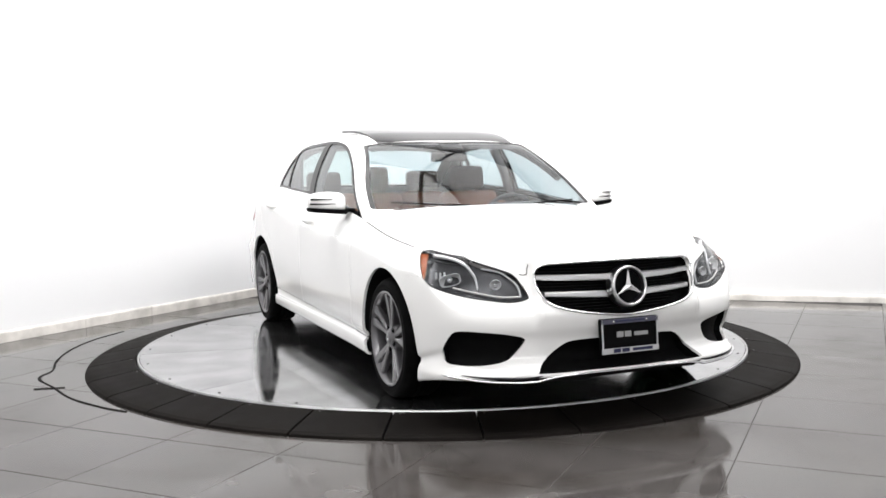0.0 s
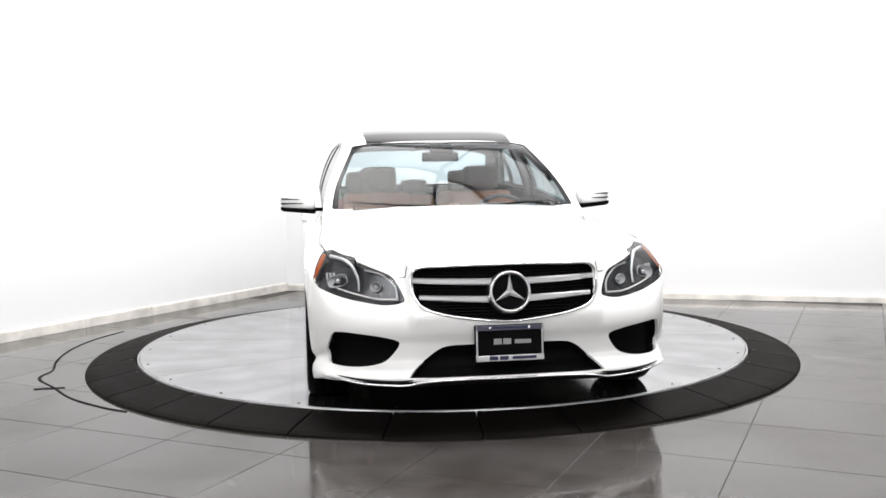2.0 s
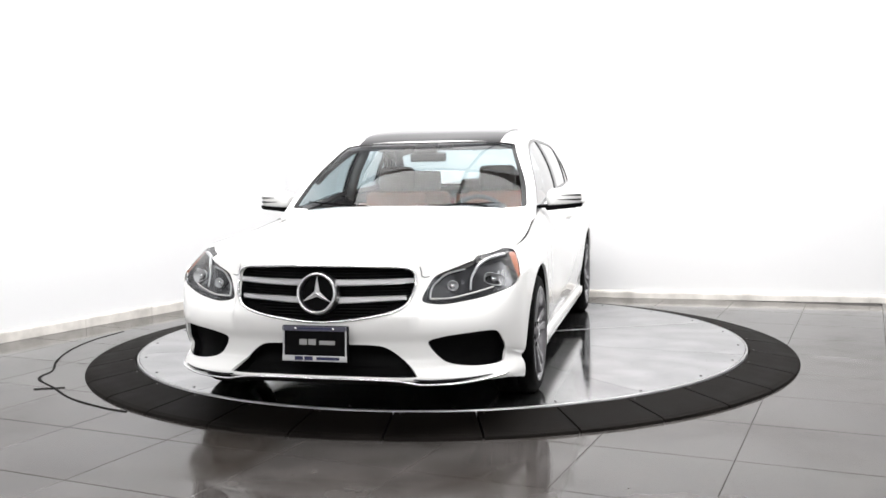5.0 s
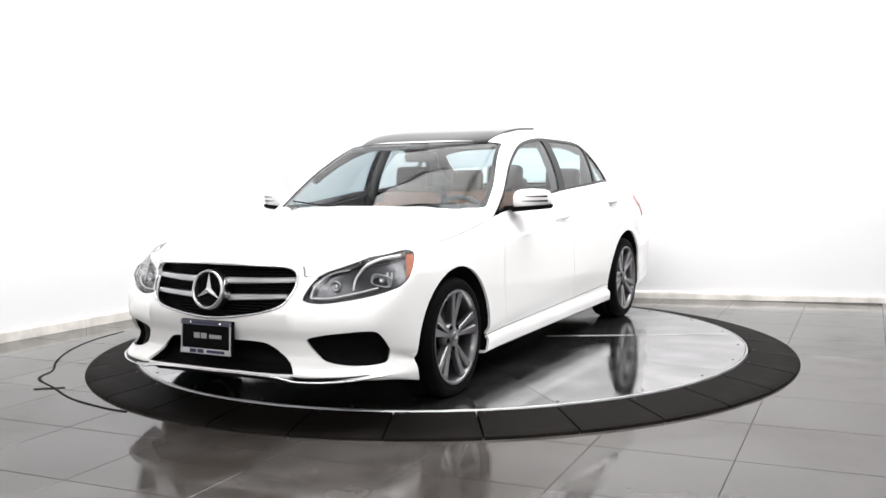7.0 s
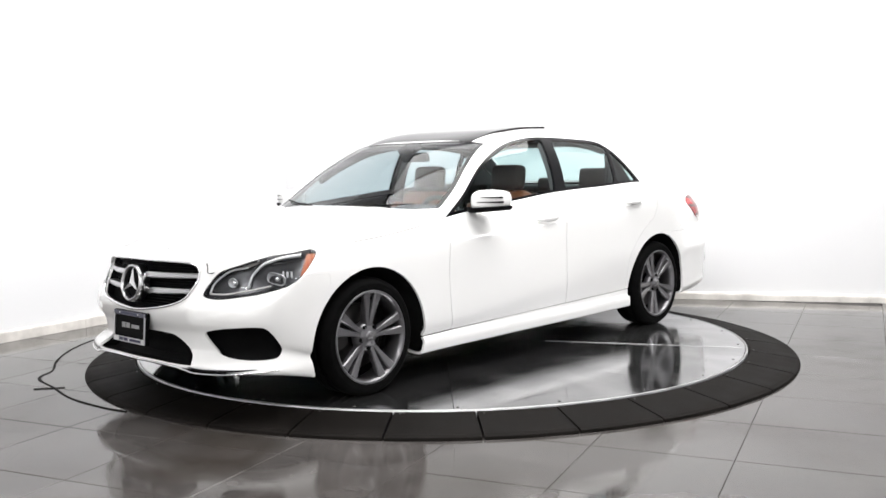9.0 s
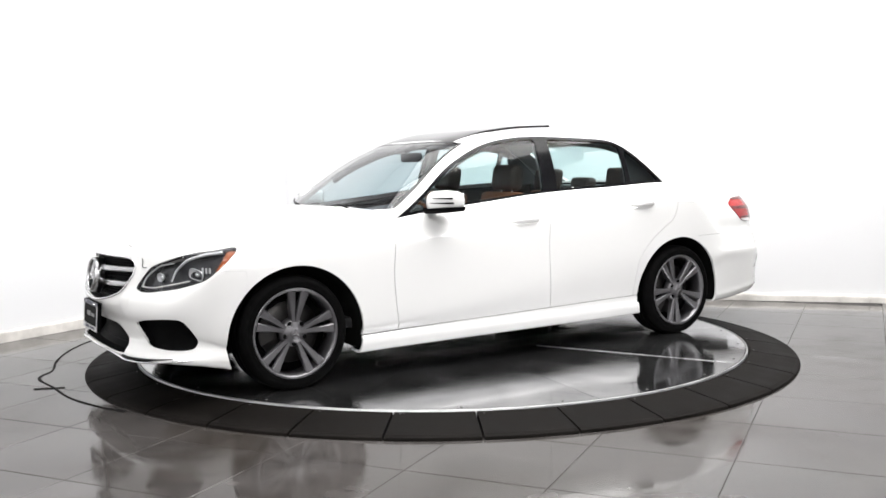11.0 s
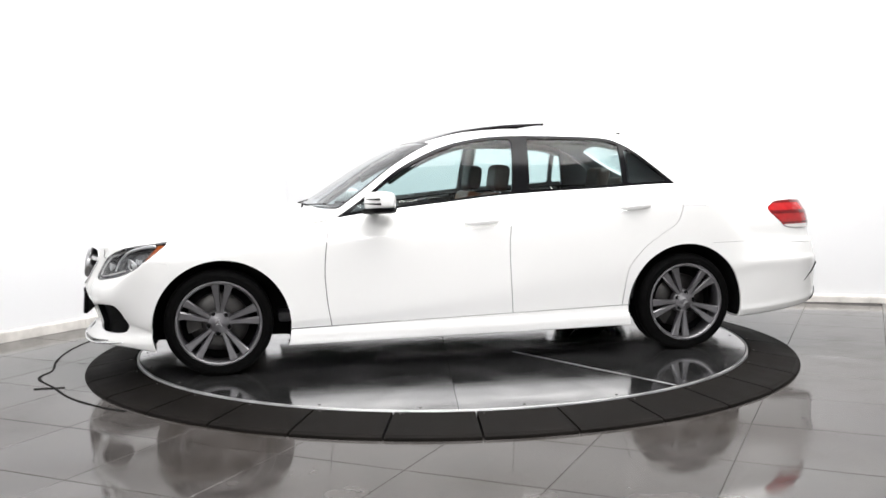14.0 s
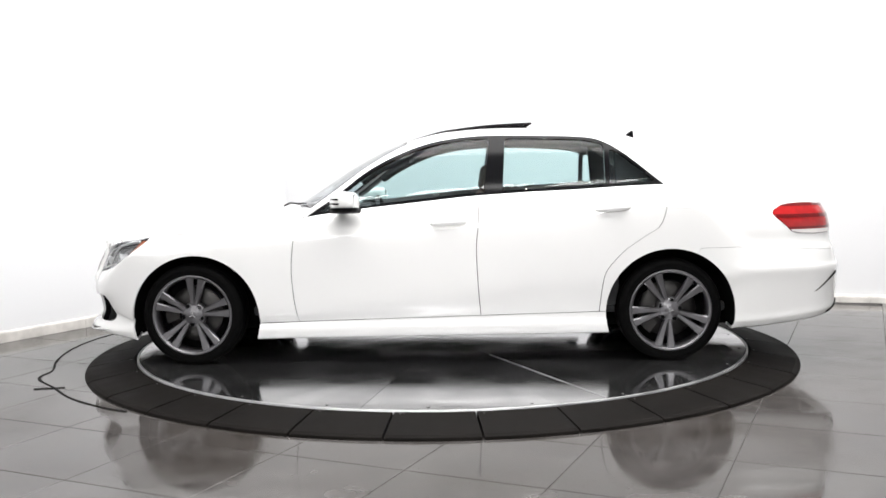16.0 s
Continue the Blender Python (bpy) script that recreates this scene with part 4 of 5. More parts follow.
def wheel(x, side):
    """Rim barrel with tyre, five pairs of spokes, hub, bolts and brake. The local +y side is the outside."""
    v, f = lathe([(RIM_R - 0.020, -0.15), (RIM_R - 0.022, -0.02), (RIM_R - 0.012, 0.010), (RIM_R - 0.003, 0.014), (RIM_R + 0.003, 0.010), (RIM_R + 0.004, 0.0), (RIM_R - 0.005, -0.02), (RIM_R - 0.005, -0.15)], 72, True)
    hub = mesh_ob("wheel", v, f, ALLOY, CAR, "dark grey alloy wheel with five twin spokes")
    prof = [(RIM_R + 0.001, -0.19), (RIM_R + 0.020, -0.206), (0.279, -0.208), (0.299, -0.195), (0.3075, -0.175), (TYRE_R, -0.13), (TYRE_R, -0.128), (TYRE_R - 0.006, -0.127), (TYRE_R - 0.006, -0.121), (TYRE_R, -0.12),
            (TYRE_R, -0.075), (TYRE_R - 0.006, -0.074), (TYRE_R - 0.006, -0.068), (TYRE_R, -0.067), (TYRE_R - 0.001, -0.03), (0.302, -0.008), (0.290, 0.006), (0.280, 0.0105), (0.275, 0.0125), (0.272, 0.0125), (0.270, 0.012), (0.256, 0.012), (0.247, 0.014), (0.244, 0.010), (RIM_R + 0.001, 0.0)]
    v, f = lathe(prof, 96)
    # flat where it bears the car's weight
    level = Matrix.Rotation(radians(-6.0 if x > 0 else 28.0), 4, "Y")
    back = level.inverted()
    v = [back @ Vector((p.x, p.y, max(p.z, -HUB_Z + 0.0005))) for p in (level @ Vector(q) for q in v)]
    mesh_ob("tyre", v, f, RUBBER, hub, "black low-profile tyre")
    # spokes
    t = bmesh.new()
    stations = [(0.045, 0.0115, -0.012, 0.040), (0.085, 0.0125, -0.010, 0.038), (0.14, 0.0160, -0.004, 0.034), (0.19, 0.0205, 0.002, 0.028), (0.2245, 0.0245, 0.007, 0.024)]
    rings = []
    for r, w, y, d in stations:
        rings.append([t.verts.new(p) for p in ((-w, y - d, r), (-w, y - 0.006, r), (-w * 0.72, y, r), (w * 0.72, y, r), (w, y - 0.006, r), (w, y - d, r))])
    for a, b in zip(rings, rings[1:]):
        for i in range(6):
            t.faces.new((a[i], a[(i + 1) % 6], b[(i + 1) % 6], b[i]))
    t.faces.new(rings[0])
    t.faces.new(rings[-1])
    first = part("spoke", t, ALLOY, hub)
    for i in range(5):
        for k in (-1, 1):
            ang = radians(72 * i + 10.5 * k)
            o = first if (i, k) == (0, -1) else new("spoke", first.data)
            o.parent = hub
            o.matrix_basis = Matrix.Rotation(ang, 4, "Y") @ pose(-0.002 * k, 0, 0)
    v, f = lathe([(0.0, 0.000), (0.030, 0.000), (0.036, -0.004), (0.062, -0.013), (0.074, -0.020), (0.078, -0.06)], 40)
    mesh_ob("hub", v, f, ALLOY, hub)
    v, f = lathe([(0.0, 0.006), (0.012, 0.0065), (0.026, 0.004), (0.031, -0.001), (0.031, -0.006)], 32)
    mesh_ob("hub_cap", v, f, ALLOY, hub, "grey hub cap")
    t = bmesh.new()
    for q in range(3):
        box(t, (0.004, 0.002, 0.020), Matrix.Rotation(2 * math.pi * q / 3, 4, "Y") @ pose(0, 0.0065, 0.010))
    part("cap_emblem", t, CHROME, hub)
    for i in range(5):
        w = radians(36 + 72 * i)
        v, f = lathe([(0.0, -0.026), (0.006, -0.026), (0.008, -0.030), (0.0125, -0.032), (0.0135, -0.026), (0.015, -0.027)], 14)
        o = mesh_ob("wheel_bolt", v, f, BLACK, hub)
        o.location = (0.056 * math.sin(w), 0.020, 0.056 * math.cos(w))
    v, f = lathe([(0.07, -0.085), (0.168, -0.085), (0.170, -0.088), (0.170, -0.108), (0.07, -0.108)], 48)
    mesh_ob("brake_disc", v, f, STEEL, hub)
    t = bmesh.new()
    out = [(0.185 * math.cos(a), 0.185 * math.sin(a)) for a in np.linspace(-0.45, 0.45, 9)] + [(0.10 * math.cos(a), 0.10 * math.sin(a)) for a in np.linspace(0.45, -0.45, 9)]
    prism(t, out, 0.075, Matrix.Rotation(math.pi / 2, 4, "X") @ pose(0, 0, 0.058), 0.006)
    part("brake_caliper", t, STEEL, hub, "grey brake caliper")
    v, f = lathe([(0.0, -0.112), (0.225, -0.112), (0.225, -0.116), (0.0, -0.116)], 40)
    mesh_ob("dust_shield", v, f, DARK, hub)
    turn = 0 if side == "left" else 180
    s = 1 if side == "left" else -1
    hub.matrix_basis = pose(x, s * 0.897, HUB_Z, 0, -6.0 if x > 0 else 28.0, turn)
    return hub


def arch_liner(x, z, r, side):
    s = 1 if side == "left" else -1
    verts, faces, n = [], [], 28
    arc = [(x + (r + 0.004) * math.cos(a), z + (r + 0.004) * math.sin(a)) for a in np.linspace(radians(-6), radians(186), n - 1)]
    low = 0.168 if x > 0 else 0.195
    arc = [(arc[0][0], low)] + arc + [(arc[-1][0], low)]
    for px, pz in arc:
        verts += [(px, s * (on_side(px, max(pz, 0.24)) - 0.013), pz), (px, s * 0.60, pz)]
    for i in range(n):
        faces.append((2 * i, 2 * i + 1, 2 * i + 3, 2 * i + 2))
    k = len(verts)
    verts.append((x, s * 0.60, z))
    for i in range(n):
        faces.append((2 * i + 1, k, 2 * i + 3))
    mesh_ob("arch_liner", verts, faces, DARK, CAR)


def front_face():
    """Grille bars, star, plate, chrome lip."""
    # chrome frame round the grille
    loop = [(on_front(abs(y), z) + 0.004, y, z) for y, z in GRILLE_LINE if y >= -0.002]
    half = [p for p in loop]
    ring = half + [(p[0], -p[1], p[2]) for p in half[::-1] if p[1] > 0.003]
    # order the loop by the angle about its middle
    ring = sorted(ring, key=lambda p: math.atan2(p[2] - 0.6, p[1]))
    v, f = tube(ring, 0.0055, 8, True)
    grille = mesh_ob("grille_frame", v, f, CHROME, CAR, "bright chrome grille surround")
    for z0, z1, y1 in ((0.646, 0.652, 0.425), (0.566, 0.576, 0.400)):
        for s in (1, -1):
            verts, faces = [], []
            n = 10
            for i in range(n + 1):
                q = i / n
                y = 0.07 + (y1 - 0.07) * q
                z = z0 + (z1 - z0) * q
                x = on_front(y, z) - 0.012
                h = 0.0155 - 0.004 * q
                for dx, dz in ((0, h * 0.55), (-0.004, h), (-0.05, h * 0.8), (-0.05, -h * 0.8), (-0.003, -h), (0.001, -h * 0.55)):
                    verts.append((x + dx, s * y, z + dz))
            for i in range(n):
                for k in range(6):
                    a, b = i * 6 + k, i * 6 + (k + 1) % 6
                    faces.append((a, b, b + 6, a + 6))
            faces += [tuple(range(6)), tuple(n * 6 + k for k in range(6))]
            mesh_ob("grille_bar", verts, faces if s < 0 else [q[::-1] for q in faces], SATIN, grille, "satin silver grille louvre", smooth=False)
    for i in range(17):
        z = 0.497 + i * 0.0135
        y1 = 0.20 + 0.2 * min(1, (z - 0.49) / 0.08)
        verts = []
        n = 8
        for s in np.linspace(-1, 1, 2 * n + 1):
            y = s * y1
            x = on_front(abs(y), z) - 0.042
            verts += [(x, y, z + 0.002), (x, y, z - 0.002), (x - 0.02, y, z - 0.002), (x - 0.02, y, z + 0.002)]
        faces = [(4 * a + k, 4 * a + (k + 1) % 4, 4 * a + 4 + (k + 1) % 4, 4 * a + 4 + k) for a in range(2 * n) for k in range(4)]
        mesh_ob("grille_slat", verts, faces, BLACK, grille, smooth=False)
    # emblem: ring and three tapered arms on a dark disc
    cx, cz, r = 2.262, 0.603, 0.090
    tilt = Matrix.Translation((cx, 0, cz)) @ Matrix.Rotation(radians(-9), 4, "Y") @ Matrix.Rotation(-math.pi / 2, 4, "Z")
    v, f = lathe([(r - 0.009, 0.0), (r - 0.008, 0.008), (r - 0.002, 0.012), (r + 0.003, 0.008), (r + 0.006, -0.004), (r + 0.010, -0.045), (r - 0.012, -0.03)], 64, True)
    badge = mesh_ob("emblem", [tilt @ Vector(p) for p in v], f, SATIN, CAR, "round silver emblem with three plain arms")
    v, f = lathe([(0.0, -0.020), (r - 0.010, -0.020)], 48)
    mesh_ob("emblem_disc", [tilt @ Vector(p) for p in v], f, BLACK, badge)
    for q in range(3):
        t = bmesh.new()
        tip, base, mid = (0, 0.002, r - 0.008), 0.0135, 0.012
        vs = [t.verts.new(p) for p in ((0, 0.014, 0), (-base, -0.004, 0.008), (base, -0.004, 0.008), tip, (0, -0.012, 0))]
        for a, b, c in ((0, 3, 1), (0, 2, 3), (1, 3, 4), (2, 4, 3), (0, 1, 4), (0, 4, 2)):
            t.faces.new((vs[a], vs[b], vs[c]))
        bmesh.ops.transform(t, matrix=tilt @ Matrix.Rotation(2 * math.pi * q / 3, 4, "Y"), verts=t.verts[:])
        part("emblem_arm", t, SILVER, badge)
    # small badge on the bonnet
    bx, by = 2.03, 0.0
    v, f = lathe([(0.0, 0.003), (0.020, 0.003), (0.024, 0.0)], 24)
    m = Matrix.Translation((bx, 0, on_top(bx, 0.001) + 0.001)) @ Matrix.Rotation(radians(9), 4, "Y") @ Matrix.Rotation(math.pi / 2, 4, "X")
    mesh_ob("bonnet_badge", [m @ Vector(p) for p in v], f, SATIN, CAR, "small silver bonnet badge")
    # number plate holder: dark backing, silver frame, plain bars for its print
    plate_m = pose(2.276, -0.008, 0.374, 0, -4, 0)
    t = bmesh.new()
    box(t, (0.022, 0.315, 0.165), plate_m @ pose(-0.008, 0, 0), 0.005)
    plate = part("plate_holder", t, BLACK, CAR, "black plate holder with a silver and navy frame")
    t = bmesh.new()
    box(t, (0.003, 0.285, 0.115), plate_m @ pose(0.0045, 0, 0.006), 0.001)
    part("plate", t, BLACK, plate, "dark dealer plate with grey print")
    for name, sy, sz, y, z, mat in (("frame_bar", 0.312, 0.022, 0, 0.069, PLATE_TOP), ("frame_bar", 0.312, 0.026, 0, -0.067, SATIN), ("frame_bar", 0.008, 0.16, 0.150, 0, SATIN), ("frame_bar", 0.008, 0.16, -0.150, 0, SATIN)):
        t = bmesh.new()
        box(t, (0.006, sy, sz), plate_m @ pose(0.006, y, z), 0.002)
        part(name, t, mat, plate)
    for y, z, sy, sz, mat in ((-0.055, 0.008, 0.036, 0.026, PLATE_INK), (-0.012, 0.008, 0.036, 0.026, PLATE_INK), (0.060, 0.006, 0.075, 0.018, PLATE_INK), (0.0, 0.070, 0.16, 0.008, PLATE_BLUE),
                              (-0.075, -0.066, 0.040, 0.018, PLATE_BLUE), (-0.028, -0.066, 0.040, 0.018, PLATE_BLUE), (0.065, -0.066, 0.11, 0.014, PLATE_BLUE)):
        t = bmesh.new()
        box(t, (0.002, sy, sz), plate_m @ pose(0.0095 if abs(z) > 0.05 else 0.0065, y, z))
        part("print_bar", t, mat, plate)
    for y in (-0.09, 0.09):
        t = bmesh.new()
        bmesh.ops.create_uvsphere(t, u_segments=12, v_segments=8, radius=0.006, matrix=plate_m @ pose(0.009, y, 0.068))
        part("plate_screw", t, CHROME, plate, "", True)
    # splitter: dark strip over a chrome lip
    lip = [(0.0, 0.210), (0.15, 0.210), (0.33, 0.207), (0.42, 0.197), (0.47, 0.188), (0.56, 0.187), (0.66, 0.191), (0.745, 0.199), (0.80, 0.205), (0.835, 0.209)]
    pts = [(on_front(y, max(z, 0.205)) + 0.006, y, z) for y, z in smooth_line(lip, 5)]
    pts = [(x, -y, z) for x, y, z in pts[:0:-1]] + pts
    v, f = tube(pts, [0.0065 * min(1, 0.2 + i * 0.2, 0.2 + (len(pts) - 1 - i) * 0.2) for i in range(len(pts))], 8, flat=0.8)
    mesh_ob("chrome_lip", v, f, CHROME, CAR, "thin chrome lip along the bumper's lower edge")
    for s in (1, -1):
        strip = smooth_line([(0.44, 0.212), (0.50, 0.204), (0.58, 0.203), (0.68, 0.208), (0.77, 0.216)], 5)
        pts = [(on_front(y, z) + 0.001, s * y, z) for y, z in strip]
        v, f = tube(pts, [0.008 * math.sin(math.pi * (0.12 + 0.8 * i / (len(pts) - 1))) for i in range(len(pts))], 8, flat=0.9)
        mesh_ob("splitter_strip", v, f, GLOSS_BLACK, CAR)
    # dark lower valance behind the lip
    t = bmesh.new()
    out = [(2.16, -0.45), (2.16, 0.45), (1.98, 0.70), (1.80, 0.74), (1.80, -0.74), (1.98, -0.70)]
    prism(t, out, 0.03, pose(0, 0, 0.165), 0.006)
    part("valance", t, DARK, CAR)


def mirror(side):
    s = 1 if side == "left" else -1

    def blob(name, c, h, mat, parent, lo=-1, hi=1, p=3.0, label=""):
        verts, faces, n, k = [], [], 28, 16
        for i in range(k + 1):
            w = lo + (hi - lo) * i / k
            z = w
            r = max(1 - abs(w) ** p, 0.0) ** (1 / p)
            for j in range(n):
                a = 2 * math.pi * j / n
                ca, sa = math.cos(a), math.sin(a)
                q = (abs(ca) ** p + abs(sa) ** p) ** (-1 / p)
                x, y = q * ca * r, q * sa * r
                # taper to the outer end and slope the front
                verts.append((c[0] + h[0] * (x * (1 - 0.12 * y) - (0.25 * y if x > -0.5 else 0.0)), s * (c[1] + h[1] * y), c[2] + h[2] * z * (1 - 0.10 * y) + 0.004 * y))
        for i in range(k):
            for j in range(n):
                faces.append((i * n + j, i * n + (j + 1) % n, (i + 1) * n + (j + 1) % n, (i + 1) * n + j))
        faces += [tuple(range(n))[::-1], tuple(k * n + j for j in range(n))]
        if s < 0:
            faces = [f[::-1] for f in faces]
        return mesh_ob(name, verts, faces, mat, parent, label)

    c = (0.492, 0.937, 0.972)
    shell = blob("door_mirror", c, (0.084, 0.105, 0.066), PAINT, CAR, -0.55, 1, 3.0, "white door mirror with black base and indicator strip")
    blob("mirror_base", (c[0], c[1] - 0.002, c[2] - 0.008), (0.087, 0.109, 0.060), BLACK, shell, -0.9, -0.45, 6.0)
    t = bmesh.new()
    box(t, (0.07, 0.12, 0.022), pose(0.515, s * 0.83, 0.926, 0, 0, 8 * s), 0.008)
    part("mirror_arm", t, BLACK, shell)
    for dz, y0, y1 in ((0.021, 0.925, 1.036), (-0.006, 0.905, 1.038)):
        pts = []
        for q in np.linspace(0, 1, 8):
            y = y0 + (y1 - y0) * q
            u = (y - c[1]) / 0.105
            x = c[0] + 0.084 * ((1 - abs(u) ** 3.2) ** (1 / 3.2) * (1 - 0.12 * u) - 0.25 * u) + 0.0
            pts.append((x + 0.001, s * y, c[2] + dz))
        v, f = tube(pts, [0.0065 * (0.3 + 0.7 * q) for q in np.linspace(0, 1, 8)], 6)
        mesh_ob("indicator_strip", v, f, GLOSS_BLACK, shell)
    t = bmesh.new()
    box(t, (0.004, 0.165, 0.085), pose(c[0] - 0.070, s * 0.935, c[2] + 0.006, 0, 0, -4 * s), 0.0015)
    part("mirror_glass", t, CHROME, shell, "mirror glass")


def seat(x, y, width, back_top, head_z, lean):
    """A front seat: cushion, bolstered backrest and headrest on two posts."""
    t = bmesh.new()
    box(t, (0.50, width, 0.16), pose(x + 0.22, y, 0.47, 0, -8, 0), 0.05, 3)
    for k in (-1, 1):
        box(t, (0.46, 0.09, 0.13), pose(x + 0.22, y + k * (width / 2 - 0.02), 0.51, 0, -8, 0), 0.04, 3)
    cushion = part("seat_cushion", t, LEATHER, CAR, "tan leather seat cushion", True)
    h = back_top - 0.48
    t = bmesh.new()
    m = pose(x, y, 0.48, 0, -lean, 0)
    box(t, (0.13, width * 0.88, h), m @ pose(0, 0, h / 2), 0.05, 3)
    for k in (-1, 1):
        box(t, (0.18, 0.09, h * 0.8), m @ pose(0.03, k * (width / 2 - 0.03), h * 0.42), 0.04, 3)
    part("seat_back", t, LEATHER, CAR, "tan leather seat back", True)
    t = bmesh.new()
    box(t, (0.03, width * 0.84, h * 0.9), m @ pose(-0.065, 0, h * 0.48), 0.014, 2)
    part("seat_back_shell", t, TRIM, CAR, "", True)
    t = bmesh.new()
    top = m @ Vector((0.0, 0, h))
    box(t, (0.10, 0.26, head_z - top.z - 0.015), pose(top.x - 0.005, y, (head_z + top.z + 0.015) / 2, 0, -lean * 0.5, 0), 0.049, 4)
    rest = part("headrest", t, LEATHER_DARK, CAR, "dark brown leather headrest", True)
    for k in (-0.06, 0.06):
        v, f = tube([(top.x, y + k, top.z - 0.06), (top.x, y + k, top.z + 0.05)], 0.006, 8)
        mesh_ob("headrest_post", v, f, SATIN, rest)


def cabin():
    t = bmesh.new()
    box(t, (2.9, 1.50, 0.06), pose(-0.35, 0, 0.30), 0.02)
    part("cabin_floor", t, TRIM, CAR)
    for y in (-0.37, 0.37):
        seat(-0.20, y, 0.50, 1.02, 1.185, 17)
    t = bmesh.new()
    box(t, (0.5, 1.18, 0.2), pose(-0.95, 0, 0.45, 0, -6, 0), 0.06, 3)
    part("rear_bench", t, LEATHER, CAR, "tan leather rear bench", True)
    t = bmesh.new()
    for y in (-0.39, 0.39):
        box(t, (0.14, 0.40, 0.55), pose(-1.25, y, 0.72, 0, -22, 0), 0.06, 3)
    box(t, (0.13, 0.32, 0.52), pose(-1.25, 0, 0.71, 0, -22, 0), 0.05, 3)
    part("rear_seat_back", t, LEATHER, CAR, "tan leather rear seat back", True)
    for y, h in ((-0.42, 0.17), (0.0, 0.10), (0.42, 0.17)):
        t = bmesh.new()
        box(t, (0.10, 0.27 if y else 0.22, h), pose(-1.36, y, 0.985 + h / 2, 0, -8, 0), 0.04, 3)
        part("rear_headrest", t, LEATHER_DARK, CAR, "", True)
    t = bmesh.new()
    box(t, (0.42, 1.36, 0.05), pose(-1.58, 0, 1.0), 0.02)
    part("parcel_shelf", t, TRIM, CAR)
    # dashboard with a hooded binnacle
    t = bmesh.new()
    out = [(0.98, 0.60), (0.98, 0.82), (0.80, 0.862), (0.55, 0.872), (0.46, 0.855), (0.42, 0.80), (0.46, 0.60)]
    prism(t, out, 1.46, Matrix(((1, 0, 0, 0), (0, 0, 1, -0.73), (0, 1, 0, 0), (0, 0, 0, 1))), 0.02)
    part("dashboard", t, TRIM, CAR, "charcoal dashboard")
    t = bmesh.new()
    box(t, (0.24, 0.40, 0.07), pose(0.53, 0.37, 0.90, 0, 6, 0), 0.03, 3)
    part("instrument_hood", t, TRIM, CAR, "", True)
    ring = [(0.30 + 0.05 * math.cos(a), 0.37 + 0.185 * math.sin(a), 0.82 + 0.165 * math.cos(a)) for a in np.linspace(0, 2 * math.pi, 33)[:-1]]
    v, f = tube(ring, 0.015, 10, True)
    wheel_ob = mesh_ob("steering_wheel", v, f, TRIM, CAR, "dark steering wheel")
    t = bmesh.new()
    box(t, (0.05, 0.16, 0.10), pose(0.31, 0.37, 0.81, 0, 17, 0), 0.03, 3)
    for k in (-1, 1):
        box(t, (0.025, 0.12, 0.035), pose(0.305, 0.37 + k * 0.115, 0.815, 0, 17, 0), 0.01)
    part("airbag_pad", t, TRIM, wheel_ob, "", True)
    t = bmesh.new()
    box(t, (1.0, 0.22, 0.28), pose(0.05, 0, 0.52), 0.03)
    part("centre_console", t, TRIM, CAR)
    # inner mirror and sensor housing
    t = bmesh.new()
    box(t, (0.035, 0.245, 0.062), pose(0.165, 0.0, 1.243, 0, 10, 0), 0.018, 3)
    m = part("inner_mirror", t, TRIM, CAR, "grey interior mirror", True)
    t = bmesh.new()
    box(t, (0.12, 0.15, 0.035), pose(0.20, 0.0, 1.302, 0, 24, 0), 0.012, 2)
    part("sensor_housing", t, BLACK, m)
    # sun visors
    for y in (-0.36, 0.36):
        t = bmesh.new()
        box(t, (0.16, 0.40, 0.018), pose(0.07, y, 1.318, 0, 14, 0), 0.007, 2)
        part("sun_visor", t, ROOF_CLOTH, CAR)
    for s in (1, -1):
        t = bmesh.new()
        for x0, x1 in ((0.74, -0.28), (-0.33, -1.15)):
            out = [(x0, 0.32), (x0, float(belt_z(x0)) - 0.03), (x1, float(belt_z(x1)) - 0.02), (x1, 0.32)]
            prism(t, out, 0.04, Matrix(((1, 0, 0, 0), (0, 0, 1, s * 0.765 - 0.02), (0, 1, 0, 0), (0, 0, 0, 1))), 0.012)
        part("door_lining", t, TRIM, CAR)
        # inner side of the middle pillar
        v, f = tube([(-0.40, s * 0.755, 0.95), (-0.41, s * 0.70, 1.15), (-0.42, s * 0.615, 1.33)], 0.035, 8)
        mesh_ob("pillar_lining", v, f, ROOF_CLOTH, CAR)
        # lining along the roof rail and over the rear pillar
        rail = [(x, s * (float(side_y(x, RAIL_Z(x))) - 0.035), float(RAIL_Z(x)) - 0.038) for x in np.linspace(0.42, -1.12, 24)]
        v, f = tube(rail, 0.036, 10, flat=0.9)
        mesh_ob("rail_lining", v, f, TRIM, CAR)
        t = bmesh.new()
        out = [(-1.150, 1.03), (-1.135, 1.25), (-1.10, 1.31), (-1.20, 1.265), (-1.31, 1.18), (-1.42, 1.085), (-1.50, 1.03)]
        prism(t, out, 0.03, Matrix(((1, 0, 0, 0), (0, 0, 1, s * 0.655 - 0.015), (0, 1, 0, 0), (0, 0, 0, 1))), 0.006)
        part("rear_pillar_lining", t, TRIM, CAR)


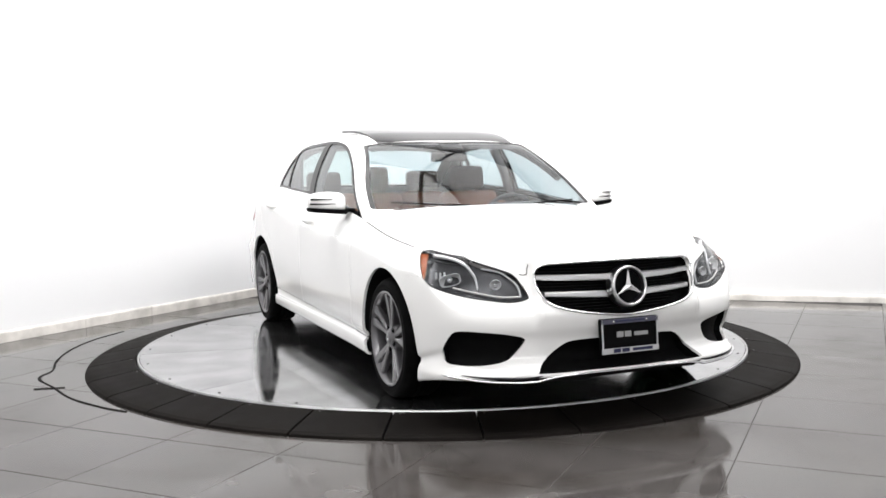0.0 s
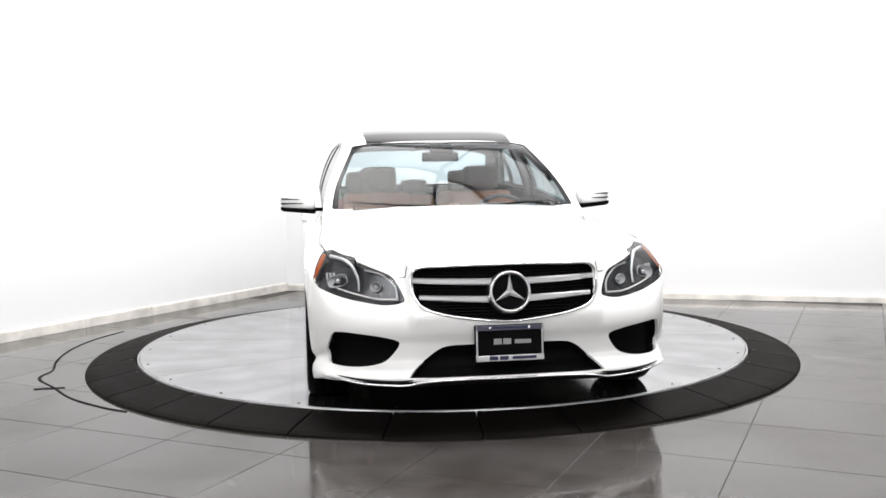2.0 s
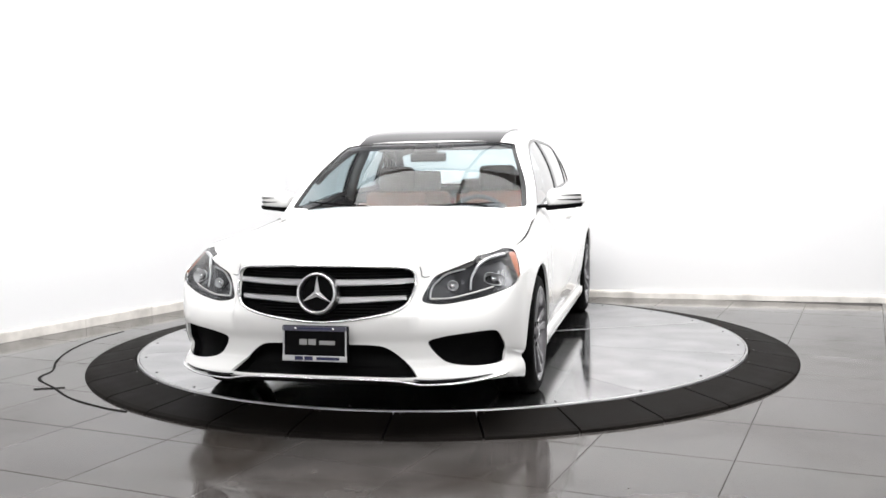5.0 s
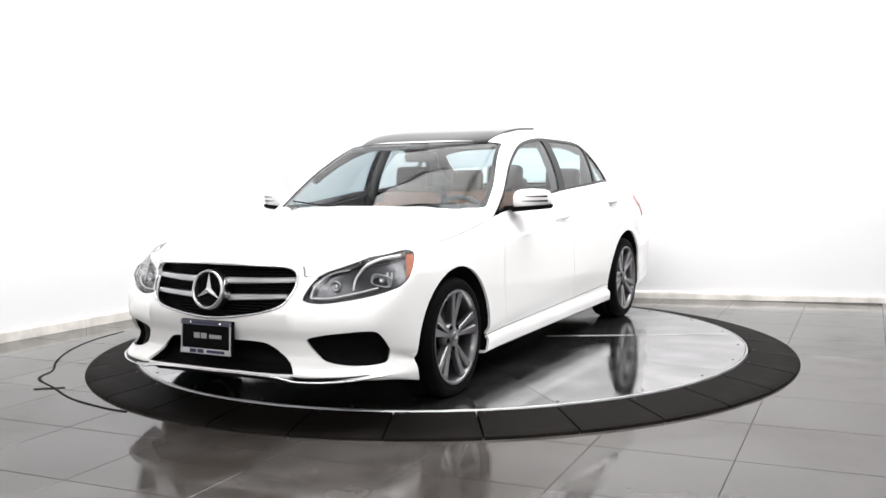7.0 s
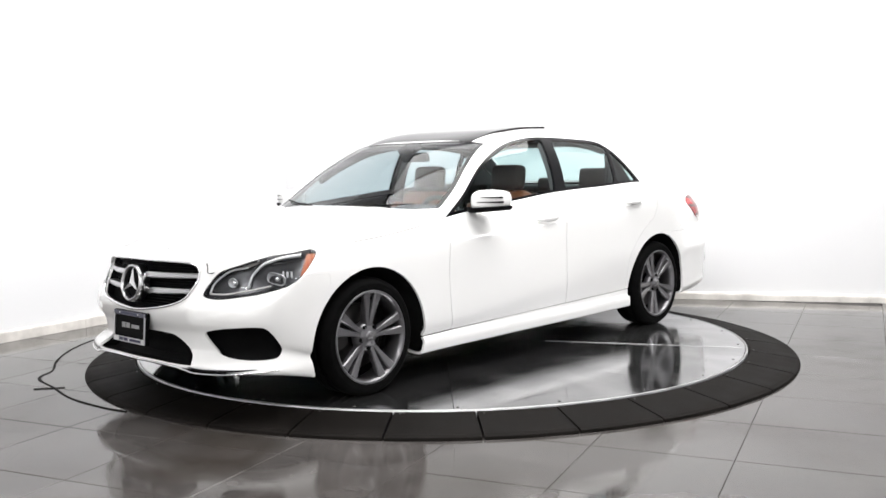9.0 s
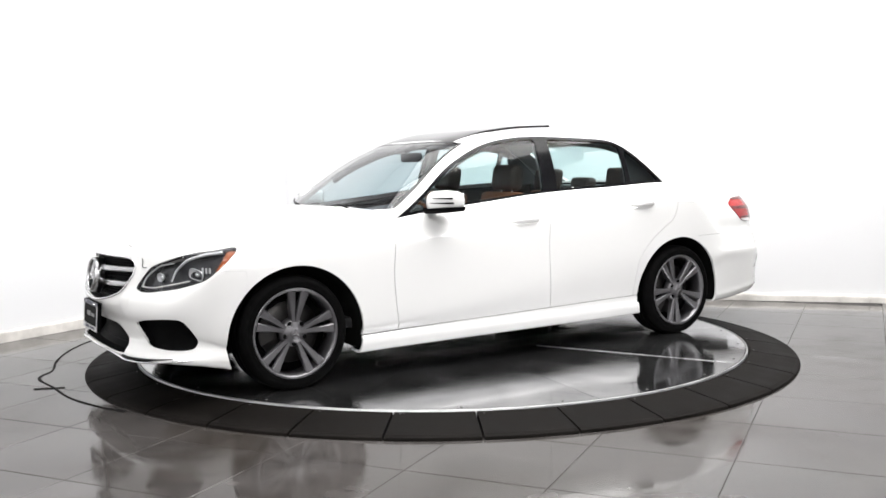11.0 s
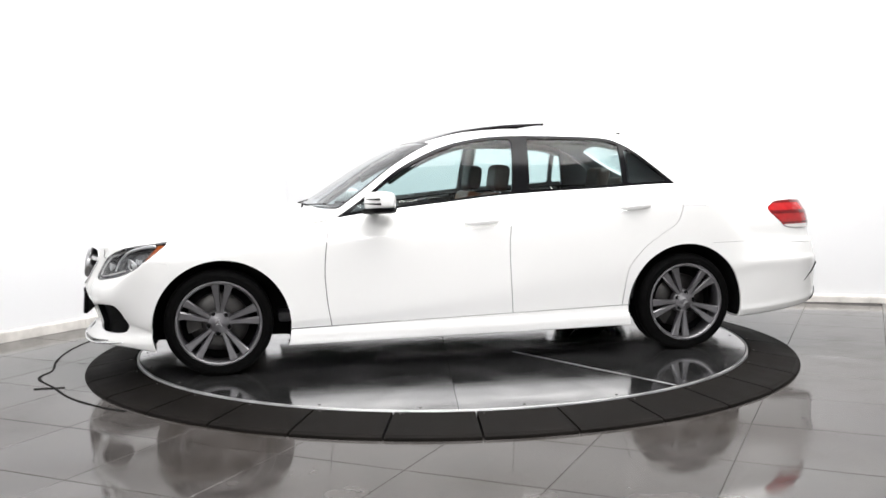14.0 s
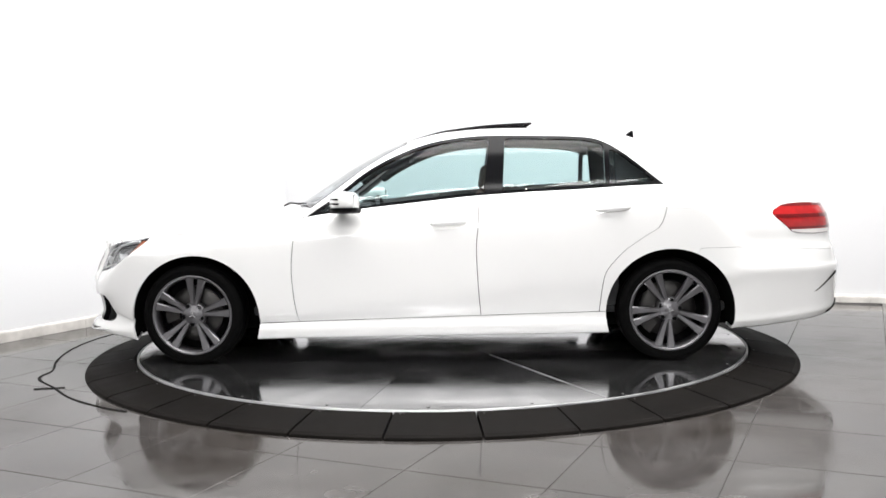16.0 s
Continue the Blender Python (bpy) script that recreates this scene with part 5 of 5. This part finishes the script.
def small_parts():
    # cowl, wipers
    verts, faces = [], []
    n = 20
    for i in range(n + 1):
        y = -0.74 + 1.48 * i / n
        xf = 0.935 - 0.24 * (y / 0.75) ** 2
        z = on_top(min(xf, 1.0), abs(y) + 0.001) - 0.035
        for dx, dz in ((0.05, 0.01), (-0.02, 0.0), (-0.16, -0.02), (-0.16, -0.05)):
            verts.append((xf + dx, y, z + dz))
    for i in range(n):
        for k in range(3):
            faces.append((i * 4 + k, i * 4 + k + 1, i * 4 + k + 5, i * 4 + k + 4))
    mesh_ob("cowl", verts, faces, BLACK, CAR)
    for y0, y1 in ((0.58, -0.02), (-0.08, -0.62)):
        pts = []
        for q in np.linspace(0, 1, 9):
            y = y0 + (y1 - y0) * q
            x = 0.925 - 0.235 * (y / 0.75) ** 2 - 0.015 * q
            zc, zr = float(ROOF_Z(x)), float(RAIL_Z(x))
            z = zc - (zc - zr) * (abs(y) / float(side_y(x, zr))) ** 2.3 + 0.012
            pts.append((x, y, z))
        v, f = tube(pts, 0.0045, 6)
        blade = mesh_ob("wiper", v, f, BLACK, CAR, "black windscreen wiper")
        p, q = pts[4], (0.93, y0 * 0.9 + 0.02, pts[0][2] - 0.015)
        v, f = tube([p, ((p[0] + q[0]) / 2 + 0.01, (p[1] + q[1]) / 2, (p[2] + q[2]) / 2 + 0.012), q], 0.006, 6)
        mesh_ob("wiper_arm", v, f, BLACK, blade)
    # roof fin
    t = bmesh.new()
    zr = float(ROOF_Z(-1.30))
    prof = [(-1.235, 0.0), (-1.30, 0.020), (-1.350, 0.055), (-1.362, 0.056), (-1.366, 0.010), (-1.372, -0.035), (-1.25, -0.015)]
    prism(t, [(x, z + zr) for x, z in prof], 0.026, Matrix(((1, 0, 0, 0), (0, 0, 1, -0.013), (0, 1, 0, 0), (0, 0, 0, 1))), 0.005)
    part("roof_fin", t, BLACK, CAR, "small dark roof aerial fin")
    # underbody
    t = bmesh.new()
    box(t, (4.0, 1.16, 0.14), pose(-0.15, 0, 0.235), 0.03)
    box(t, (2.0, 1.66, 0.08), pose(0.0, 0, 0.225), 0.02)
    box(t, (0.55, 1.25, 0.10), pose(-2.16, 0, 0.31), 0.03)
    part("underbody", t, DARK, CAR)
    v, f = tube(smooth_line([(0.4, -0.1, 0.165), (-0.6, -0.12, 0.16), (-1.1, -0.2, 0.165), (-1.7, -0.35, 0.19)], 6), 0.035, 10)
    mesh_ob("exhaust_pipe", v, f, STEEL, CAR)
    t = bmesh.new()
    box(t, (0.45, 0.3, 0.13), pose(-2.1, -0.45, 0.245), 0.04, 3)
    box(t, (0.45, 0.3, 0.13), pose(-2.1, 0.45, 0.245), 0.04, 3)
    part("silencer", t, STEEL, CAR, "", True)
    # slots at the rear bumper's corners
    for s in (1, -1):
        pts = [(-2.315, 0.395), (-2.37, 0.432), (-2.43, 0.475), (-2.47, 0.50)]
        line = [(x, s * (on_side(x, z) - 0.003), z) for x, z in smooth_line(pts, 4)]
        v, f = tube(line, [0.004 + 0.006 * i / 12 for i in range(len(line))], 6)
        mesh_ob("bumper_slot", v, f, BLACK, CAR)
        pts = [(-2.40, 0.265), (-2.44, 0.275), (-2.475, 0.300), (-2.49, 0.33)]
        line = [(x, s * (on_side(x, z) - 0.004), z) for x, z in smooth_line(pts, 4)]
        v, f = tube(line, 0.009, 6)
        mesh_ob("diffuser_edge", v, f, BLACK, CAR)


lower_panels()
cabin_panels()
for wx, (ax, az, ar) in zip((1.437, -1.437), ARCHES):
    for sd in ("left", "right"):
        wheel(wx, sd)
        arch_liner(ax, az, ar, sd)
front_face()
mirror("left")
mirror("right")
cabin()
small_parts()


# ---- floor tiles, laid on a slanted grid ----
def floor_tiles():
    turn, size, gap = radians(-24.4), 0.61, 0.003
    ux, uy = math.cos(turn), math.sin(turn)
    a, d, b = CORNER, CORNER + ALONG_LEFT * LEFT_LEN, CORNER + ALONG_BACK * BACK_LEN
    quad = [a, b, d + (b - a), d]
    h = size / 2 - gap / 2
    e = 0.0015
    verts = [(-h, -h, -0.003), (h, -h, -0.003), (h, h, -0.003), (-h, h, -0.003), (-h, -h, -e), (h, -h, -e), (h, h, -e), (-h, h, -e),
             (-h + e, -h + e, 0), (h - e, -h + e, 0), (h - e, h - e, 0), (-h + e, h - e, 0)]
    faces = [(8, 9, 10, 11)] + [(i, (i + 1) % 4, 4 + (i + 1) % 4, 4 + i) for i in range(4)] + [(4 + i, 4 + (i + 1) % 4, 8 + (i + 1) % 4, 8 + i) for i in range(4)]
    me = None
    far_v, far_f = [], []

    def inside(x, y, grow=0.42):
        for i in range(4):
            p, q = quad[i], quad[(i + 1) % 4]
            dx, dy = q.x - p.x, q.y - p.y
            if ((x - p.x) * dy - (y - p.y) * dx) / math.hypot(dx, dy) < -grow:
                return False
        return True

    for i in range(-24, 24):
        for j in range(-24, 24):
            s, t = 2.2 + (i + 0.5) * size, -1.95 + (j + 0.5) * size
            x, y = s * ux - t * uy, s * uy + t * ux
            if not inside(x, y, 0.1) or math.hypot(x, y) < 1.6:
                continue
            if -3.6 < x < 4.4 and -4.6 < y < 3.2:
                if me is None:
                    ob = mesh_ob("tile", verts, faces, TILE, FLOOR_OB, smooth=False)
                    me = ob.data
                else:
                    ob = new("tile", me)
                    ob.parent = FLOOR_OB
                ob.location = (x, y, FLOOR)
                ob.rotation_euler.z = turn
            else:
                k = len(far_v)
                far_v += [(x + vx * ux - vy * uy, y + vx * uy + vy * ux, FLOOR + vz) for vx, vy, vz in verts]
                far_f += [tuple(k + q for q in f) for f in faces]
    ob = mesh_ob("far_tiles", far_v, far_f, TILE, FLOOR_OB, smooth=False)
    ob["kind"] = "stuff"


floor_tiles()


# ---- what moves: the disc and the car on it ----
TURNS = ((0.0, -67.10), (1.5, -77.91), (2.5, -85.43), (3.5, -92.67), (5.2, -105.08), (7.0, -118.22), (9.0, -132.97),
         (10.8, -146.0), (12.5, -158.13), (14.5, -171.70), (16.0, -182.16))


def motions():
    walk(DISC, [(t, pose(0, 0, 0, 0, 0, a)) for t, a in TURNS])
    rows = []
    for t, a in TURNS:
        c, s = math.cos(radians(a)), math.sin(radians(a))
        rows.append((t, pose(0.044 * c + 0.027 * s, 0.044 * s - 0.027 * c, 0.002, 0, 0, a)))
    walk(CAR, rows)


motions()
